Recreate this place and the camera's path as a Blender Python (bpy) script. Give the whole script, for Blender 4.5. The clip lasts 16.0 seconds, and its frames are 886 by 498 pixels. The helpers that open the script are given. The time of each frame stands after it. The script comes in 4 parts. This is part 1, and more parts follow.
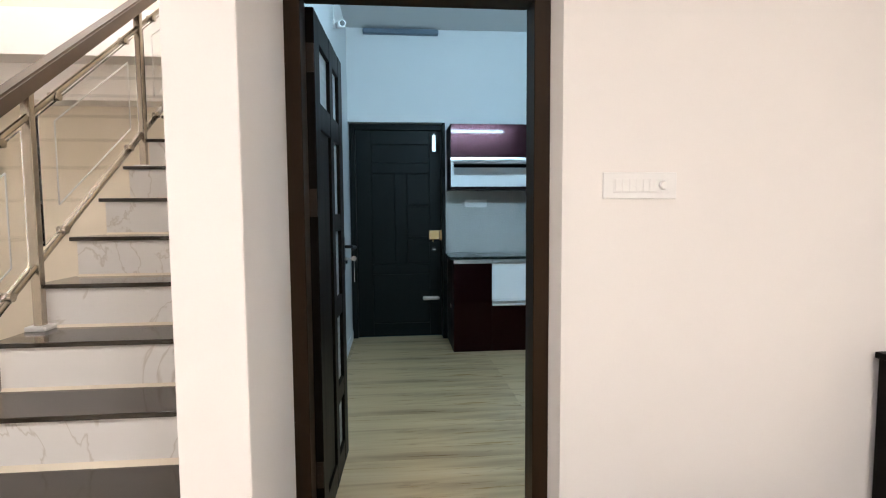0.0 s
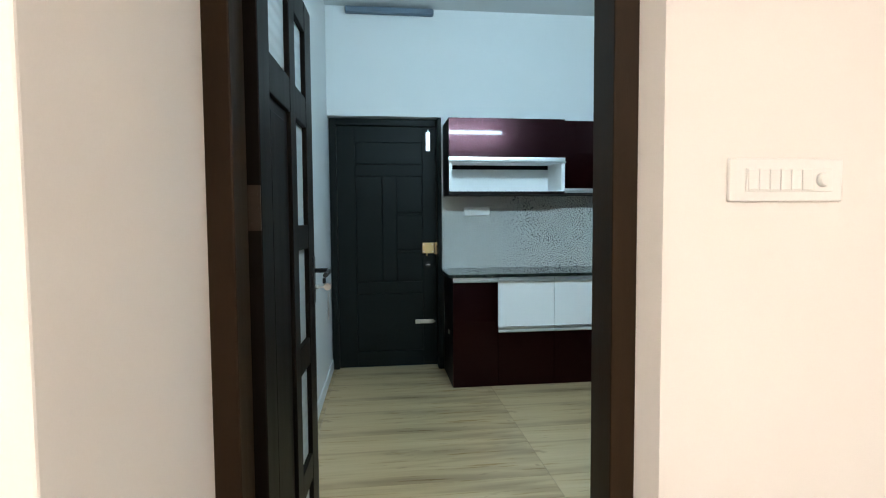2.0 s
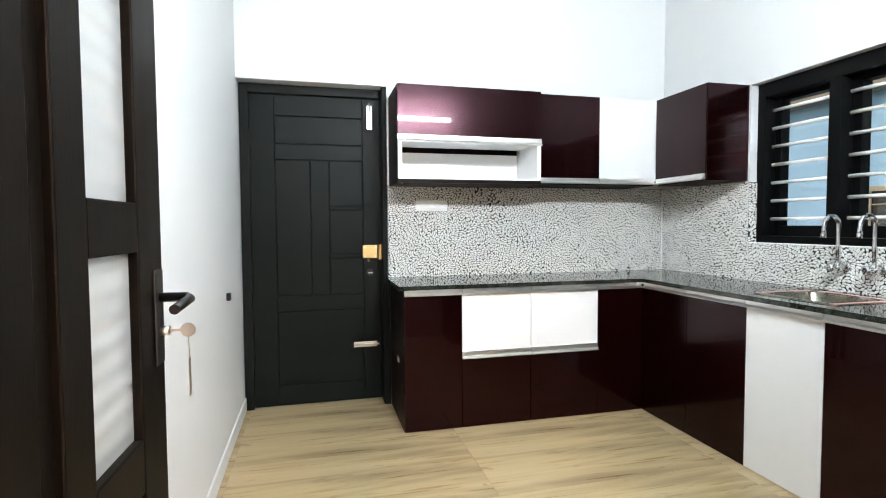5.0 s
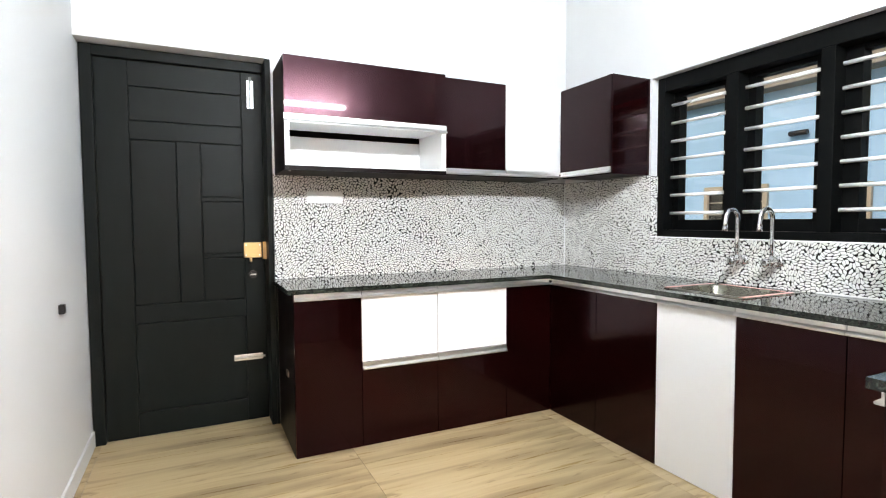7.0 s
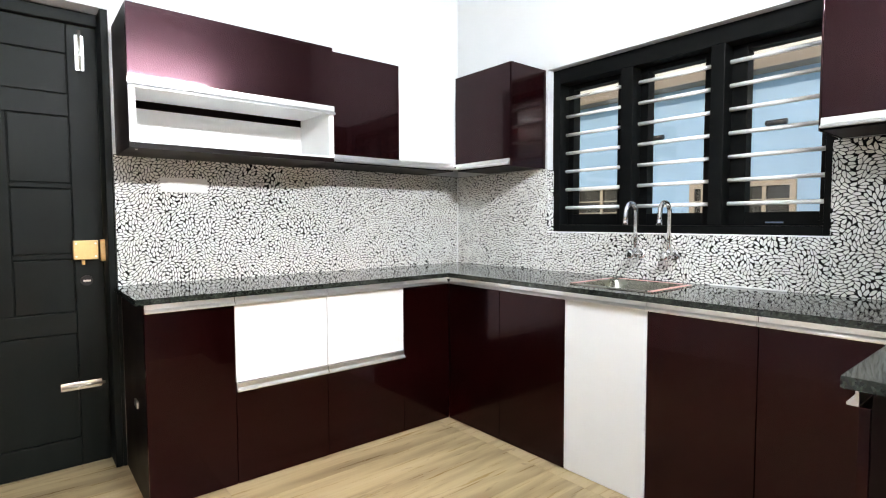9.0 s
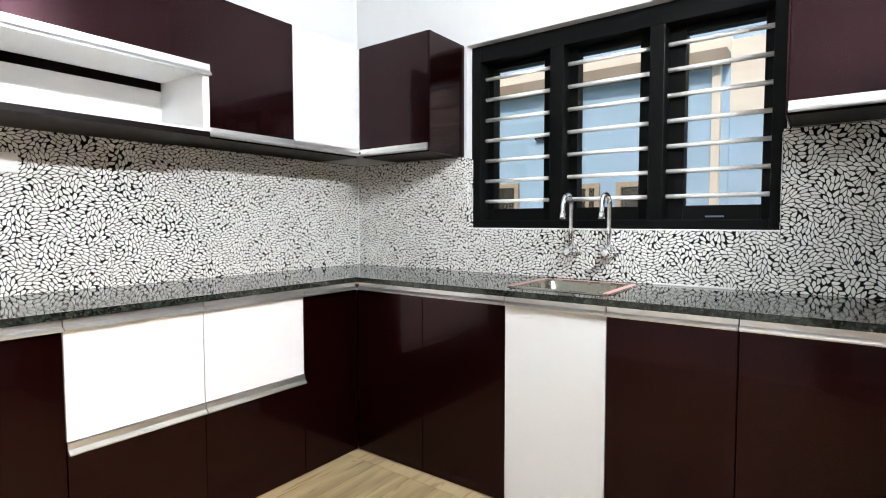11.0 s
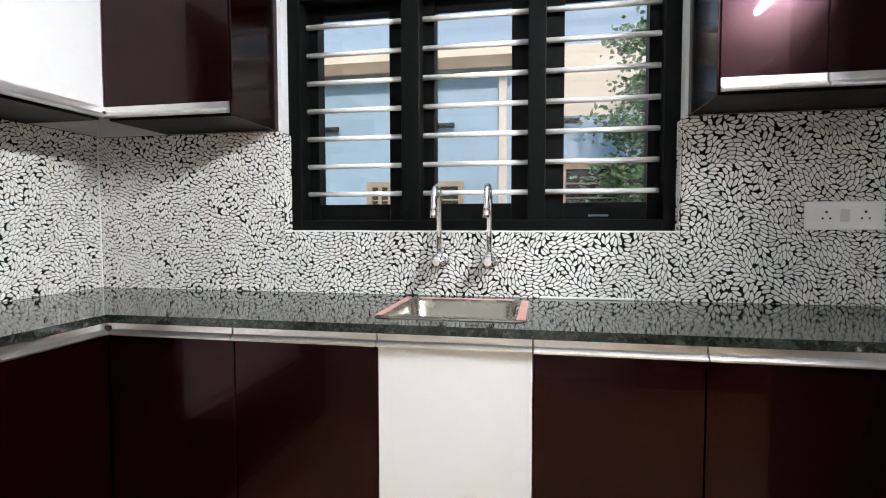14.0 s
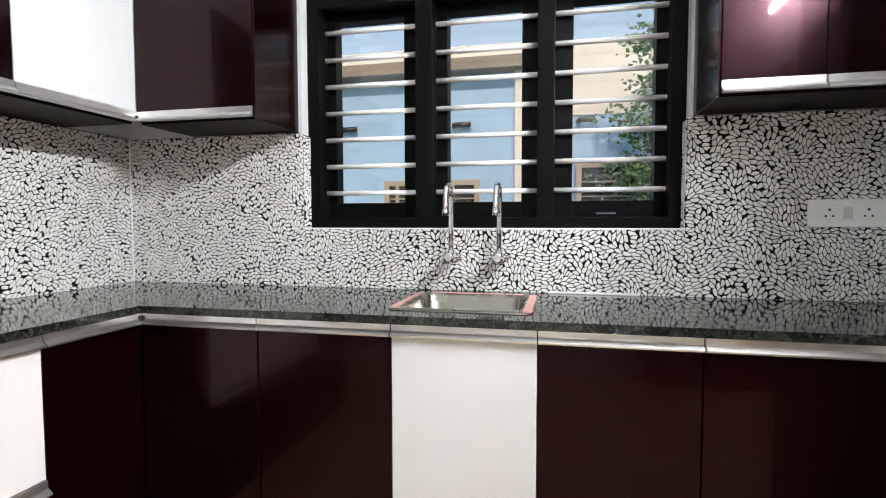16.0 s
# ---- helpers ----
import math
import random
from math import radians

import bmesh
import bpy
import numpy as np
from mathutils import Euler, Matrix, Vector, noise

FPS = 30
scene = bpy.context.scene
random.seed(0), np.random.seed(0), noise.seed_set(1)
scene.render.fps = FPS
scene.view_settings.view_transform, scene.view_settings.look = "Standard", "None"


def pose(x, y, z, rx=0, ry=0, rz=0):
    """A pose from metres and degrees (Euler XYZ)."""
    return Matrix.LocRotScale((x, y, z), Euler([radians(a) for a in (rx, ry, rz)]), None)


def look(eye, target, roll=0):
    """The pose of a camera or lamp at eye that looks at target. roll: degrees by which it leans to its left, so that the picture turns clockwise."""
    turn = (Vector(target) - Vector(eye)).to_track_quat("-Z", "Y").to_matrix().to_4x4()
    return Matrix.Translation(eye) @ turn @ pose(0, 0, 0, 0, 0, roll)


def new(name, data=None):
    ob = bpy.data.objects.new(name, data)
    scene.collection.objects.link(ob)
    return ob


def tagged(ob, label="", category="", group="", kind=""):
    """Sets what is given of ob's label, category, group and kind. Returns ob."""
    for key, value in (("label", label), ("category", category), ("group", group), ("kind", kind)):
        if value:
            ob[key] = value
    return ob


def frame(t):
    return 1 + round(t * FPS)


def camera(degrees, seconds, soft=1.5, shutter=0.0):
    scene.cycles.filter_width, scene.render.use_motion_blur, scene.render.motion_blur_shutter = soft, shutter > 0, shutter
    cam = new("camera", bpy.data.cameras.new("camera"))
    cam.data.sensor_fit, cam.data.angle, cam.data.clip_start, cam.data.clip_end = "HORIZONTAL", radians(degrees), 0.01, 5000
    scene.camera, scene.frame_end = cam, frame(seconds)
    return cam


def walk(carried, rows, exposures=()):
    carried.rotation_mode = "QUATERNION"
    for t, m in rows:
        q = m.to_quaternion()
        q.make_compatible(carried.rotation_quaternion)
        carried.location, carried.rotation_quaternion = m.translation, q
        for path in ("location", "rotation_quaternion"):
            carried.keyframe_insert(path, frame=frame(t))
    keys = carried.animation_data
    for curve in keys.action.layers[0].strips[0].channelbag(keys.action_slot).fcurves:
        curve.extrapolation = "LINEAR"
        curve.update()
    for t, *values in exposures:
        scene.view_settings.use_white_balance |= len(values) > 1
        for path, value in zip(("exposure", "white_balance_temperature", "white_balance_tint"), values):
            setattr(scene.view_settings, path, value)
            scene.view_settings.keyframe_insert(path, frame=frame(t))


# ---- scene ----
cam = camera(80.9, 16.0, soft=1.1)
PATH = [
    (0, (0.173, -0.07, 1.254), (0.358, 1.917, 1.114), -0.4),
    (0.5, (0.16, 0.1, 1.25), (0.358, 2.086, 1.123), -0.4),
    (1, (0.157, 0.292, 1.258), (0.366, 2.278, 1.135), -0.6),
    (1.5, (0.161, 0.484, 1.265), (0.38, 2.469, 1.153), -0.4),
    (2, (0.159, 0.667, 1.26), (0.398, 2.65, 1.153), -0.4),
    (2.5, (0.15, 0.846, 1.247), (0.409, 2.827, 1.144), -0.4),
    (3, (0.156, 1.012, 1.226), (0.432, 2.99, 1.127), -0.4),
    (3.5, (0.166, 1.187, 1.212), (0.477, 3.16, 1.127), -0.4),
    (6, (0.219, 1.728, 1.213), (0.876, 3.614, 1.105), -0.2),
    (6.5, (0.241, 1.806, 1.207), (1.0, 3.653, 1.098), -0.2),
    (7, (0.256, 1.869, 1.193), (1.119, 3.67, 1.087), -0.3),
    (7.5, (0.274, 1.937, 1.182), (1.236, 3.687, 1.08), -0.3),
    (8, (0.28, 2.01, 1.189), (1.347, 3.698, 1.082), -0.3),
    (8.5, (0.292, 2.081, 1.182), (1.46, 3.701, 1.072), -0.4),
    (9, (0.312, 2.186, 1.16), (1.583, 3.727, 1.052), -0.2),
    (11.5, (0.524, 2.769, 1.128), (2.209, 3.84, 1.019), -0.2),
    (12, (0.575, 2.896, 1.134), (2.34, 3.829, 1.022), -0.3),
    (12.5, (0.647, 3.013, 1.121), (2.482, 3.803, 1.012), -0.2),
    (13, (0.735, 3.098, 1.11), (2.63, 3.73, 1.009), -0.2),
    (13.5, (0.849, 3.172, 1.112), (2.786, 3.661, 1.012), -0.2),
    (14, (0.952, 3.236, 1.122), (2.914, 3.61, 1.022), -0.1),
    (14.5, (1.095, 3.31, 1.135), (3.072, 3.595, 1.041), -0.1),
    (15, (1.142, 3.332, 1.122), (3.123, 3.593, 1.049), -0.0),
    (15.5, (0.996, 3.262, 1.125), (2.964, 3.599, 1.026), -0.1),
    (16, (0.881, 3.199, 1.119), (2.828, 3.641, 1.013), -0.1),
]
# exposure and white balance follow the phone's own automatic changes: hall first, then the cooler kitchen
LOOKS = [(0.0, -0.35, 6500, 10), (1.5, -0.2, 6700, 6), (2.5, 0.0, 7200, 11), (3.0, 0.2, 7400, 13), (3.7, 0.42, 7850, 16), (5.8, 1.25, 9400, 33), (9.2, 1.25, 9400, 33), (11.5, 1.12, 9500, 34), (16.0, 1.08, 9650, 35)]

walk(cam, [(t, look(eye, target, roll)) for t, eye, target, roll in PATH], LOOKS)

# ---------------------------------------------------------------- world and lights
world = bpy.data.worlds.new("sky")
scene.world = world
world.use_nodes = True
wn, wl = world.node_tree.nodes, world.node_tree.links
sky = wn.new("ShaderNodeTexSky")
sky.sky_type, sky.sun_disc = "NISHITA", False
sky.sun_elevation, sky.sun_rotation = radians(38), radians(250)
wn["Background"].inputs["Strength"].default_value = 0.108
tone = wn.new("ShaderNodeMix")
tone.data_type, tone.blend_type = "RGBA", "MULTIPLY"
tone.inputs[0].default_value, tone.inputs[7].default_value = 1.0, (0.75, 1.0, 0.96, 1)
wl.new(sky.outputs[0], tone.inputs[6])
wl.new(tone.outputs[2], wn["Background"].inputs["Color"])
sun = bpy.data.lights.new("sun", "SUN")
sun.energy, sun.angle, sun.color = 1.05, radians(0.6), (1.0, 0.95, 0.86)
sun_ob = new("sun", sun)
sun_ob.matrix_world = look((-6, 1, 9), (7, 4, 0))

TUBE_LIGHT = 420.0     # the kitchen's batten lamp
HALL_LIGHT = 135.0     # the added fill panels over hall and stairs
TUBE_COLOR, HALL_COLOR = (0.50, 0.78, 1.0), (1.0, 0.955, 0.955)


# ---------------------------------------------------------------- materials
def material(name):
    m = bpy.data.materials.new(name)
    m.use_nodes = True
    nt = m.node_tree
    return m, nt.nodes, nt.links, nt.nodes["Principled BSDF"]


def coords(n, l, scale=(1, 1, 1), space="Object"):
    tc, mp = n.new("ShaderNodeTexCoord"), n.new("ShaderNodeMapping")
    l.new(tc.outputs[space], mp.inputs[0])
    mp.inputs["Scale"].default_value = scale
    return mp.outputs[0]


def noise_tex(n, l, vec, scale, detail=4, rough=0.55, distort=0.0):
    t = n.new("ShaderNodeTexNoise")
    t.inputs["Scale"].default_value, t.inputs["Detail"].default_value = scale, detail
    t.inputs["Roughness"].default_value, t.inputs["Distortion"].default_value = rough, distort
    l.new(vec, t.inputs["Vector"])
    return t.outputs["Fac"]


def ramp(n, l, fac, stops):
    r = n.new("ShaderNodeValToRGB")
    e = r.color_ramp.elements
    while len(e) < len(stops):
        e.new(0.5)
    for el, (p, c) in zip(e, stops):
        el.position, el.color = p, (*c, 1)
    l.new(fac, r.inputs[0])
    return r.outputs[0]


def mix(n, l, fac, a, b, mode="MIX"):
    m = n.new("ShaderNodeMix")
    m.data_type, m.blend_type = "RGBA", mode
    for sock, v in ((m.inputs[0], fac), (m.inputs[6], a), (m.inputs[7], b)):
        if isinstance(v, (int, float)):
            sock.default_value = v
        elif isinstance(v, tuple):
            sock.default_value = (*v, 1)
        else:
            l.new(v, sock)
    return m.outputs[2]


def bump(n, l, b, height, strength, dist=0.002):
    bp = n.new("ShaderNodeBump")
    bp.inputs["Strength"].default_value, bp.inputs["Distance"].default_value = strength, dist
    l.new(height, bp.inputs["Height"])
    l.new(bp.outputs[0], b.inputs["Normal"])


def surface(name, color, rough=0.5, metal=0.0, vary=0.12, scale=6.0, grain=90.0, relief=0.1, coat=0.0, stretch=(1, 1, 1), rvary=0.1, spec=0.5):
    """A worn, slightly uneven surface: broad tone variation, fine grain and relief."""
    m, n, l, b = material(name)
    v = coords(n, l, stretch)
    big, fine = noise_tex(n, l, v, scale), noise_tex(n, l, v, grain, 3)
    dark = tuple(c * (1 - vary) for c in color)
    lite = tuple(min(1, c * (1 + vary * 0.6)) for c in color)
    c1 = ramp(n, l, big, [(0.3, dark), (0.7, lite)])
    c2 = mix(n, l, 0.35, c1, ramp(n, l, fine, [(0.3, dark), (0.7, lite)]))
    l.new(c2, b.inputs["Base Color"])
    rr = ramp(n, l, big, [(0.25, (max(0, rough - rvary * rough),) * 3), (0.75, (min(1, rough + rvary * rough),) * 3)])
    l.new(rr, b.inputs["Roughness"])
    b.inputs["Metallic"].default_value = metal
    b.inputs["Specular IOR Level"].default_value = spec
    b.inputs["Coat Weight"].default_value, b.inputs["Coat Roughness"].default_value = coat, 0.04
    if relief:
        bump(n, l, b, fine, relief, 0.0015)
    return m


def laminate(name, color, rough, relief=0.05, spec=0.5, tint=(1, 1, 1), coat=0.0, flecks=0.16):
    """High-gloss board: faint waviness and fine flecks."""
    m, n, l, b = material(name)
    v = coords(n, l)
    fleck = noise_tex(n, l, v, 420, 2)
    c = ramp(n, l, fleck, [(0.35, tuple(k * (1 - flecks) for k in color)), (0.65, tuple(min(1, k * (1 + flecks * 0.6)) for k in color))])
    l.new(c, b.inputs["Base Color"])
    b.inputs["Roughness"].default_value = rough
    b.inputs["Specular IOR Level"].default_value = spec
    b.inputs["Specular Tint"].default_value = (*tint, 1)
    b.inputs["Coat Weight"].default_value, b.inputs["Coat Roughness"].default_value = coat, 0.035
    wave = noise_tex(n, l, v, 5.0, 2)
    bump(n, l, b, wave, relief, 0.02)
    return m


def emitter(name, color, strength):
    m, n, l, b = material(name)
    b.inputs["Base Color"].default_value = (0.9, 0.9, 0.9, 1)
    b.inputs["Emission Color"].default_value = (*color, 1)
    b.inputs["Emission Strength"].default_value = strength
    return m


WALL = surface("kitchen wall paint", (0.66, 0.67, 0.67), 0.7, vary=0.03, scale=2.5, grain=260, relief=0.12)
HALL_WALL = surface("hall wall paint", (0.80, 0.765, 0.73), 0.65, vary=0.03, scale=2.0, grain=240, relief=0.12)
# hall cream made darker and tanner, the stairwell's shade put into the colour
STAIR_WALL_SHADED = surface("shaded stair wall paint", (0.74, 0.66, 0.53), 0.7, vary=0.03, scale=2.0, grain=240, relief=0.1)
CEIL = surface("ceiling paint", (0.60, 0.61, 0.61), 0.8, vary=0.03, scale=2.0, grain=200, relief=0.1)
MAROON = laminate("maroon gloss laminate", (0.0045, 0.0003, 0.0003), 0.21, spec=0.23, tint=(1.0, 0.42, 0.52), coat=0.12)
WHITE = laminate("white gloss laminate", (0.69, 0.69, 0.687), 0.12, 0.04, flecks=0.02)
CARCASS = surface("dark cabinet board", (0.005, 0.0014, 0.0014), 0.4, spec=0.1, vary=0.15, grain=200, relief=0.03)
NICHE = surface("white niche board", (0.80, 0.80, 0.79), 0.35, vary=0.03, relief=0.02)
ALU = surface("brushed aluminium profile", (0.74, 0.735, 0.72), 0.34, 1.0, vary=0.05, grain=300, stretch=(1, 1, 8), relief=0.0)
STEEL = surface("brushed steel", (0.33, 0.32, 0.27), 0.27, 1.0, vary=0.1, grain=260, relief=0.05)
CHROME = surface("chrome", (0.80, 0.80, 0.80), 0.06, 1.0, vary=0.03, relief=0.0)
NICKEL = surface("satin nickel", (0.70, 0.69, 0.66), 0.3, 1.0, vary=0.1, relief=0.04)
BRASS = surface("brass lock case", (0.60, 0.42, 0.20), 0.38, 1.0, vary=0.12, relief=0.05)
BLACK = surface("black plastic", (0.005, 0.005, 0.0055), 0.35, vary=0.2)
WINBLACK = surface("black painted window wood", (0.0028, 0.0032, 0.0032), 0.45, spec=0.08, vary=0.25, scale=9, grain=160, relief=0.1, stretch=(1, 1, 0.3))
BARWHITE = surface("white painted steel bar", (0.86, 0.86, 0.85), 0.35, vary=0.05, relief=0.03)
PLASTIC = surface("white switch plastic", (0.80, 0.79, 0.77), 0.3, vary=0.03, relief=0.02)
GREYPLASTIC = surface("grey switch plastic", (0.62, 0.62, 0.60), 0.35, vary=0.03, relief=0.02)
BACKDOOR = surface("charcoal painted door", (0.0066, 0.0086, 0.0078), 0.45, spec=0.09, vary=0.2, scale=4, grain=70, relief=0.12, stretch=(3, 3, 0.5))
DARKWOOD = surface("dark brown stained teak", (0.0050, 0.0034, 0.0024), 0.42, spec=0.07, vary=0.3, scale=5, grain=60, relief=0.12, stretch=(4, 4, 0.4))
FRAMEWOOD = surface("brown stained door frame", (0.022, 0.0118, 0.0048), 0.5, spec=0.12, vary=0.25, scale=6, grain=80, relief=0.15, stretch=(4, 4, 0.4))
TREAD = surface("polished black granite tread", (0.028, 0.021, 0.014), 0.12, vary=0.35, scale=60, grain=300, relief=0.0)
REDFILM = surface("red protective film", (0.74, 0.30, 0.26), 0.35, vary=0.3, scale=20, relief=0.1)
HINGE = surface("bronzed hinge steel", (0.030, 0.018, 0.010), 0.42, 0.3, vary=0.3, scale=25, relief=0.1)
RAILWOOD = surface("brown stained handrail", (0.10, 0.066, 0.042), 0.35, vary=0.25, scale=8, grain=60, relief=0.05, stretch=(4, 0.5, 0.5))
RAILSTEEL = surface("stainless rail steel", (0.42, 0.37, 0.30), 0.25, 1.0, vary=0.1, relief=0.02)
HALLFLOOR = surface("cream vitrified tile", (0.60, 0.54, 0.46), 0.15, vary=0.08, scale=3, relief=0.02)
GROUT = surface("dark grout", (0.006, 0.006, 0.0055), 0.7, spec=0.1, vary=0.3, grain=400, relief=0.2)
JOINT = surface("floor joint", (0.16, 0.13, 0.09), 0.6, vary=0.2)
BATTEN = surface("slate grey lamp housing", (0.10, 0.14, 0.19), 0.45, vary=0.08)
BLUE = surface("pale blue outside paint", (0.27, 0.54, 0.79), 0.75, vary=0.14, scale=1.3, grain=60, relief=0.3)
CREAM = surface("cream outside paint", (0.70, 0.73, 0.70), 0.75, vary=0.12, scale=1.2, grain=60, relief=0.3)
SLAB = surface("weathered concrete sunshade", (0.27, 0.24, 0.20), 0.85, vary=0.3, scale=3, grain=60, relief=0.4)
EARTH = surface("bare earth", (0.22, 0.17, 0.12), 0.95, vary=0.35, scale=1.2, grain=30, relief=0.6)
BARK = surface("bark", (0.13, 0.10, 0.07), 0.9, vary=0.3, scale=20, grain=90, relief=0.6)
OUTFRAME = surface("weathered beige window surround", (0.40, 0.36, 0.29), 0.7, vary=0.2, relief=0.2)
OUTWINDOW = surface("dark outside window", (0.02, 0.02, 0.022), 0.25, vary=0.3)
TUBE = emitter("lit tube", TUBE_COLOR, TUBE_LIGHT)
PANEL = emitter("lit fill panel", HALL_COLOR, HALL_LIGHT)

# pebble pieces of the splashback: ivory, each a little different
PEBBLE, _n, _l, _b = material("ivory pebble mosaic")
_oi, _gi = _n.new("ShaderNodeObjectInfo"), _n.new("ShaderNodeNewGeometry")
_add = _n.new("ShaderNodeMath"); _add.operation = "ADD"
_l.new(_oi.outputs["Random"], _add.inputs[0]); _l.new(_gi.outputs["Random Per Island"], _add.inputs[1])
_fr = _n.new("ShaderNodeMath"); _fr.operation = "FRACT"
_l.new(_add.outputs[0], _fr.inputs[0])
_tone = ramp(_n, _l, _fr.outputs[0], [(0.0, (0.70, 0.68, 0.63)), (0.5, (0.81, 0.795, 0.755)), (1.0, (0.86, 0.85, 0.82))])
_vein = noise_tex(_n, _l, coords(_n, _l), 160, 4)
_l.new(mix(_n, _l, 0.25, _tone, ramp(_n, _l, _vein, [(0.32, (0.60, 0.57, 0.51)), (0.6, (0.86, 0.85, 0.82))])), _b.inputs["Base Color"])
_b.inputs["Roughness"].default_value = 0.22

# polished dark green granite
GRANITE, _n, _l, _b = material("polished dark green granite")
_v = coords(_n, _l)
_vo = _n.new("ShaderNodeTexVoronoi"); _vo.inputs["Scale"].default_value = 170; _l.new(_v, _vo.inputs["Vector"])
_sp = ramp(_n, _l, _vo.outputs["Color"], [(0.30, (0.003, 0.0045, 0.0035)), (0.62, (0.012, 0.017, 0.014)), (0.85, (0.06, 0.072, 0.06))])
_cl = ramp(_n, _l, noise_tex(_n, _l, _v, 26, 5), [(0.35, (0.006, 0.008, 0.007)), (0.7, (0.036, 0.045, 0.038))])
_l.new(mix(_n, _l, 0.5, _sp, _cl), _b.inputs["Base Color"])
_b.inputs["Roughness"].default_value = 0.07

# wood-print porcelain tile; the same print on every tile, grain along x
WOODTILE, _n, _l, _b = material("wood-print porcelain tile")
_v = coords(_n, _l, (0.26, 2.4, 1))
_w1 = noise_tex(_n, _l, _v, 2.6, 3, 0.55, 0.5)
_w2 = noise_tex(_n, _l, coords(_n, _l, (0.6, 17, 1)), 3.0, 5, 0.6, 0.4)
_w3 = noise_tex(_n, _l, coords(_n, _l, (1.5, 9, 1)), 2.4, 3, 0.5, 1.4)
_c1 = ramp(_n, _l, _w1, [(0.28, (0.16, 0.095, 0.045)), (0.40, (0.30, 0.200, 0.105)), (0.50, (0.47, 0.335, 0.185)), (0.70, (0.58, 0.44, 0.275))])
_c2 = ramp(_n, _l, _w2, [(0.30, (0.24, 0.155, 0.08)), (0.50, (0.49, 0.355, 0.20)), (0.75, (0.58, 0.455, 0.295))])
_c3 = mix(_n, _l, 0.2, _c1, _c2)
_kn = ramp(_n, _l, _w3, [(0.27, (0.30, 0.19, 0.10)), (0.35, (1, 1, 1))])
_l.new(mix(_n, _l, 0.5, _c3, _kn, "MULTIPLY"), _b.inputs["Base Color"])
_l.new(ramp(_n, _l, _w2, [(0.2, (0.24,) * 3), (0.8, (0.36,) * 3)]), _b.inputs["Roughness"])
bump(_n, _l, _b, _w2, 0.08, 0.001)

# white marble with tan veins
MARBLE, _n, _l, _b = material("white veined marble")
_v = coords(_n, _l)
_vn = noise_tex(_n, _l, _v, 1.5, 5, 0.55, 1.3)
_l.new(ramp(_n, _l, _vn, [(0.0, (0.76, 0.735, 0.70)), (0.487, (0.75, 0.72, 0.68)), (0.50, (0.60, 0.55, 0.49)), (0.508, (0.745, 0.715, 0.68)), (1.0, (0.78, 0.76, 0.73))]), _b.inputs["Base Color"])
_b.inputs["Roughness"].default_value = 0.15


def glass(name, color, rough, weight=1.0):
    m, n, l, b = material(name)
    b.inputs["Base Color"].default_value = (*color, 1)
    b.inputs["Transmission Weight"].default_value = weight
    b.inputs["Roughness"].default_value = rough
    b.inputs["IOR"].default_value = 1.45
    if rough > 0.05:
        v = coords(n, l, (1, 1, 1))
        w = n.new("ShaderNodeTexWave")
        w.bands_direction = "Z"
        w.inputs["Scale"].default_value, w.inputs["Distortion"].default_value = 8.0, 0.6
        l.new(v, w.inputs["Vector"])
        bump(n, l, b, w.outputs["Fac"], 0.5, 0.004)
    return m


GLASS = glass("clear window glass", (0.93, 0.97, 1.0), 0.0)
FROST = glass("frosted reeded glass", (0.86, 0.90, 0.90), 0.28, 0.75)
RAILGLASS = glass("clear rail glass", (0.96, 0.95, 0.92), 0.0)

LEAF, _n, _l, _b = material("green leaf")
_gi = _n.new("ShaderNodeNewGeometry")
_l.new(ramp(_n, _l, _gi.outputs["Random Per Island"], [(0.0, (0.035, 0.12, 0.055)), (0.6, (0.07, 0.22, 0.11)), (1.0, (0.14, 0.32, 0.17))]), _b.inputs["Base Color"])
_b.inputs["Roughness"].default_value = 0.45

# ---------------------------------------------------------------- building helpers
ORIGIN = {}


def box(bm, x0, x1, y0, y1, z0, z1, bevel=0.0, segments=2):
    xs, ys, zs = sorted((x0, x1)), sorted((y0, y1)), sorted((z0, z1))
    v = [bm.verts.new((x, y, z)) for x in xs for y in ys for z in zs]
    quads = ((0, 1, 3, 2), (4, 6, 7, 5), (0, 4, 5, 1), (2, 3, 7, 6), (0, 2, 6, 4), (1, 5, 7, 3))
    fs = [bm.faces.new([v[i] for i in q]) for q in quads]
    if bevel:
        es = {e for f in fs for e in f.edges}
        bmesh.ops.bevel(bm, geom=list(es), offset=bevel, segments=segments, affect="EDGES", profile=0.5)
    return bm


def solid(*boxes, bevel=0.0):
    bm = bmesh.new()
    for b in boxes:
        box(bm, *b, bevel=bevel)
    return bm


def prism(bm, outline, axis, a, b):
    """Extrude a 2D outline of (u, w) along an axis from a to b; (u, w) are the other two coordinates in x, y, z order."""
    def at(u, w, s):
        return {"x": (s, u, w), "y": (u, s, w), "z": (u, w, s)}[axis]
    lo, hi = [bm.verts.new(at(u, w, a)) for u, w in outline], [bm.verts.new(at(u, w, b)) for u, w in outline]
    k = len(outline)
    for i in range(k):
        bm.faces.new((lo[i], lo[(i + 1) % k], hi[(i + 1) % k], hi[i]))
    bm.faces.new(lo[::-1]), bm.faces.new(hi)
    bmesh.ops.recalc_face_normals(bm, faces=bm.faces[:])
    return bm


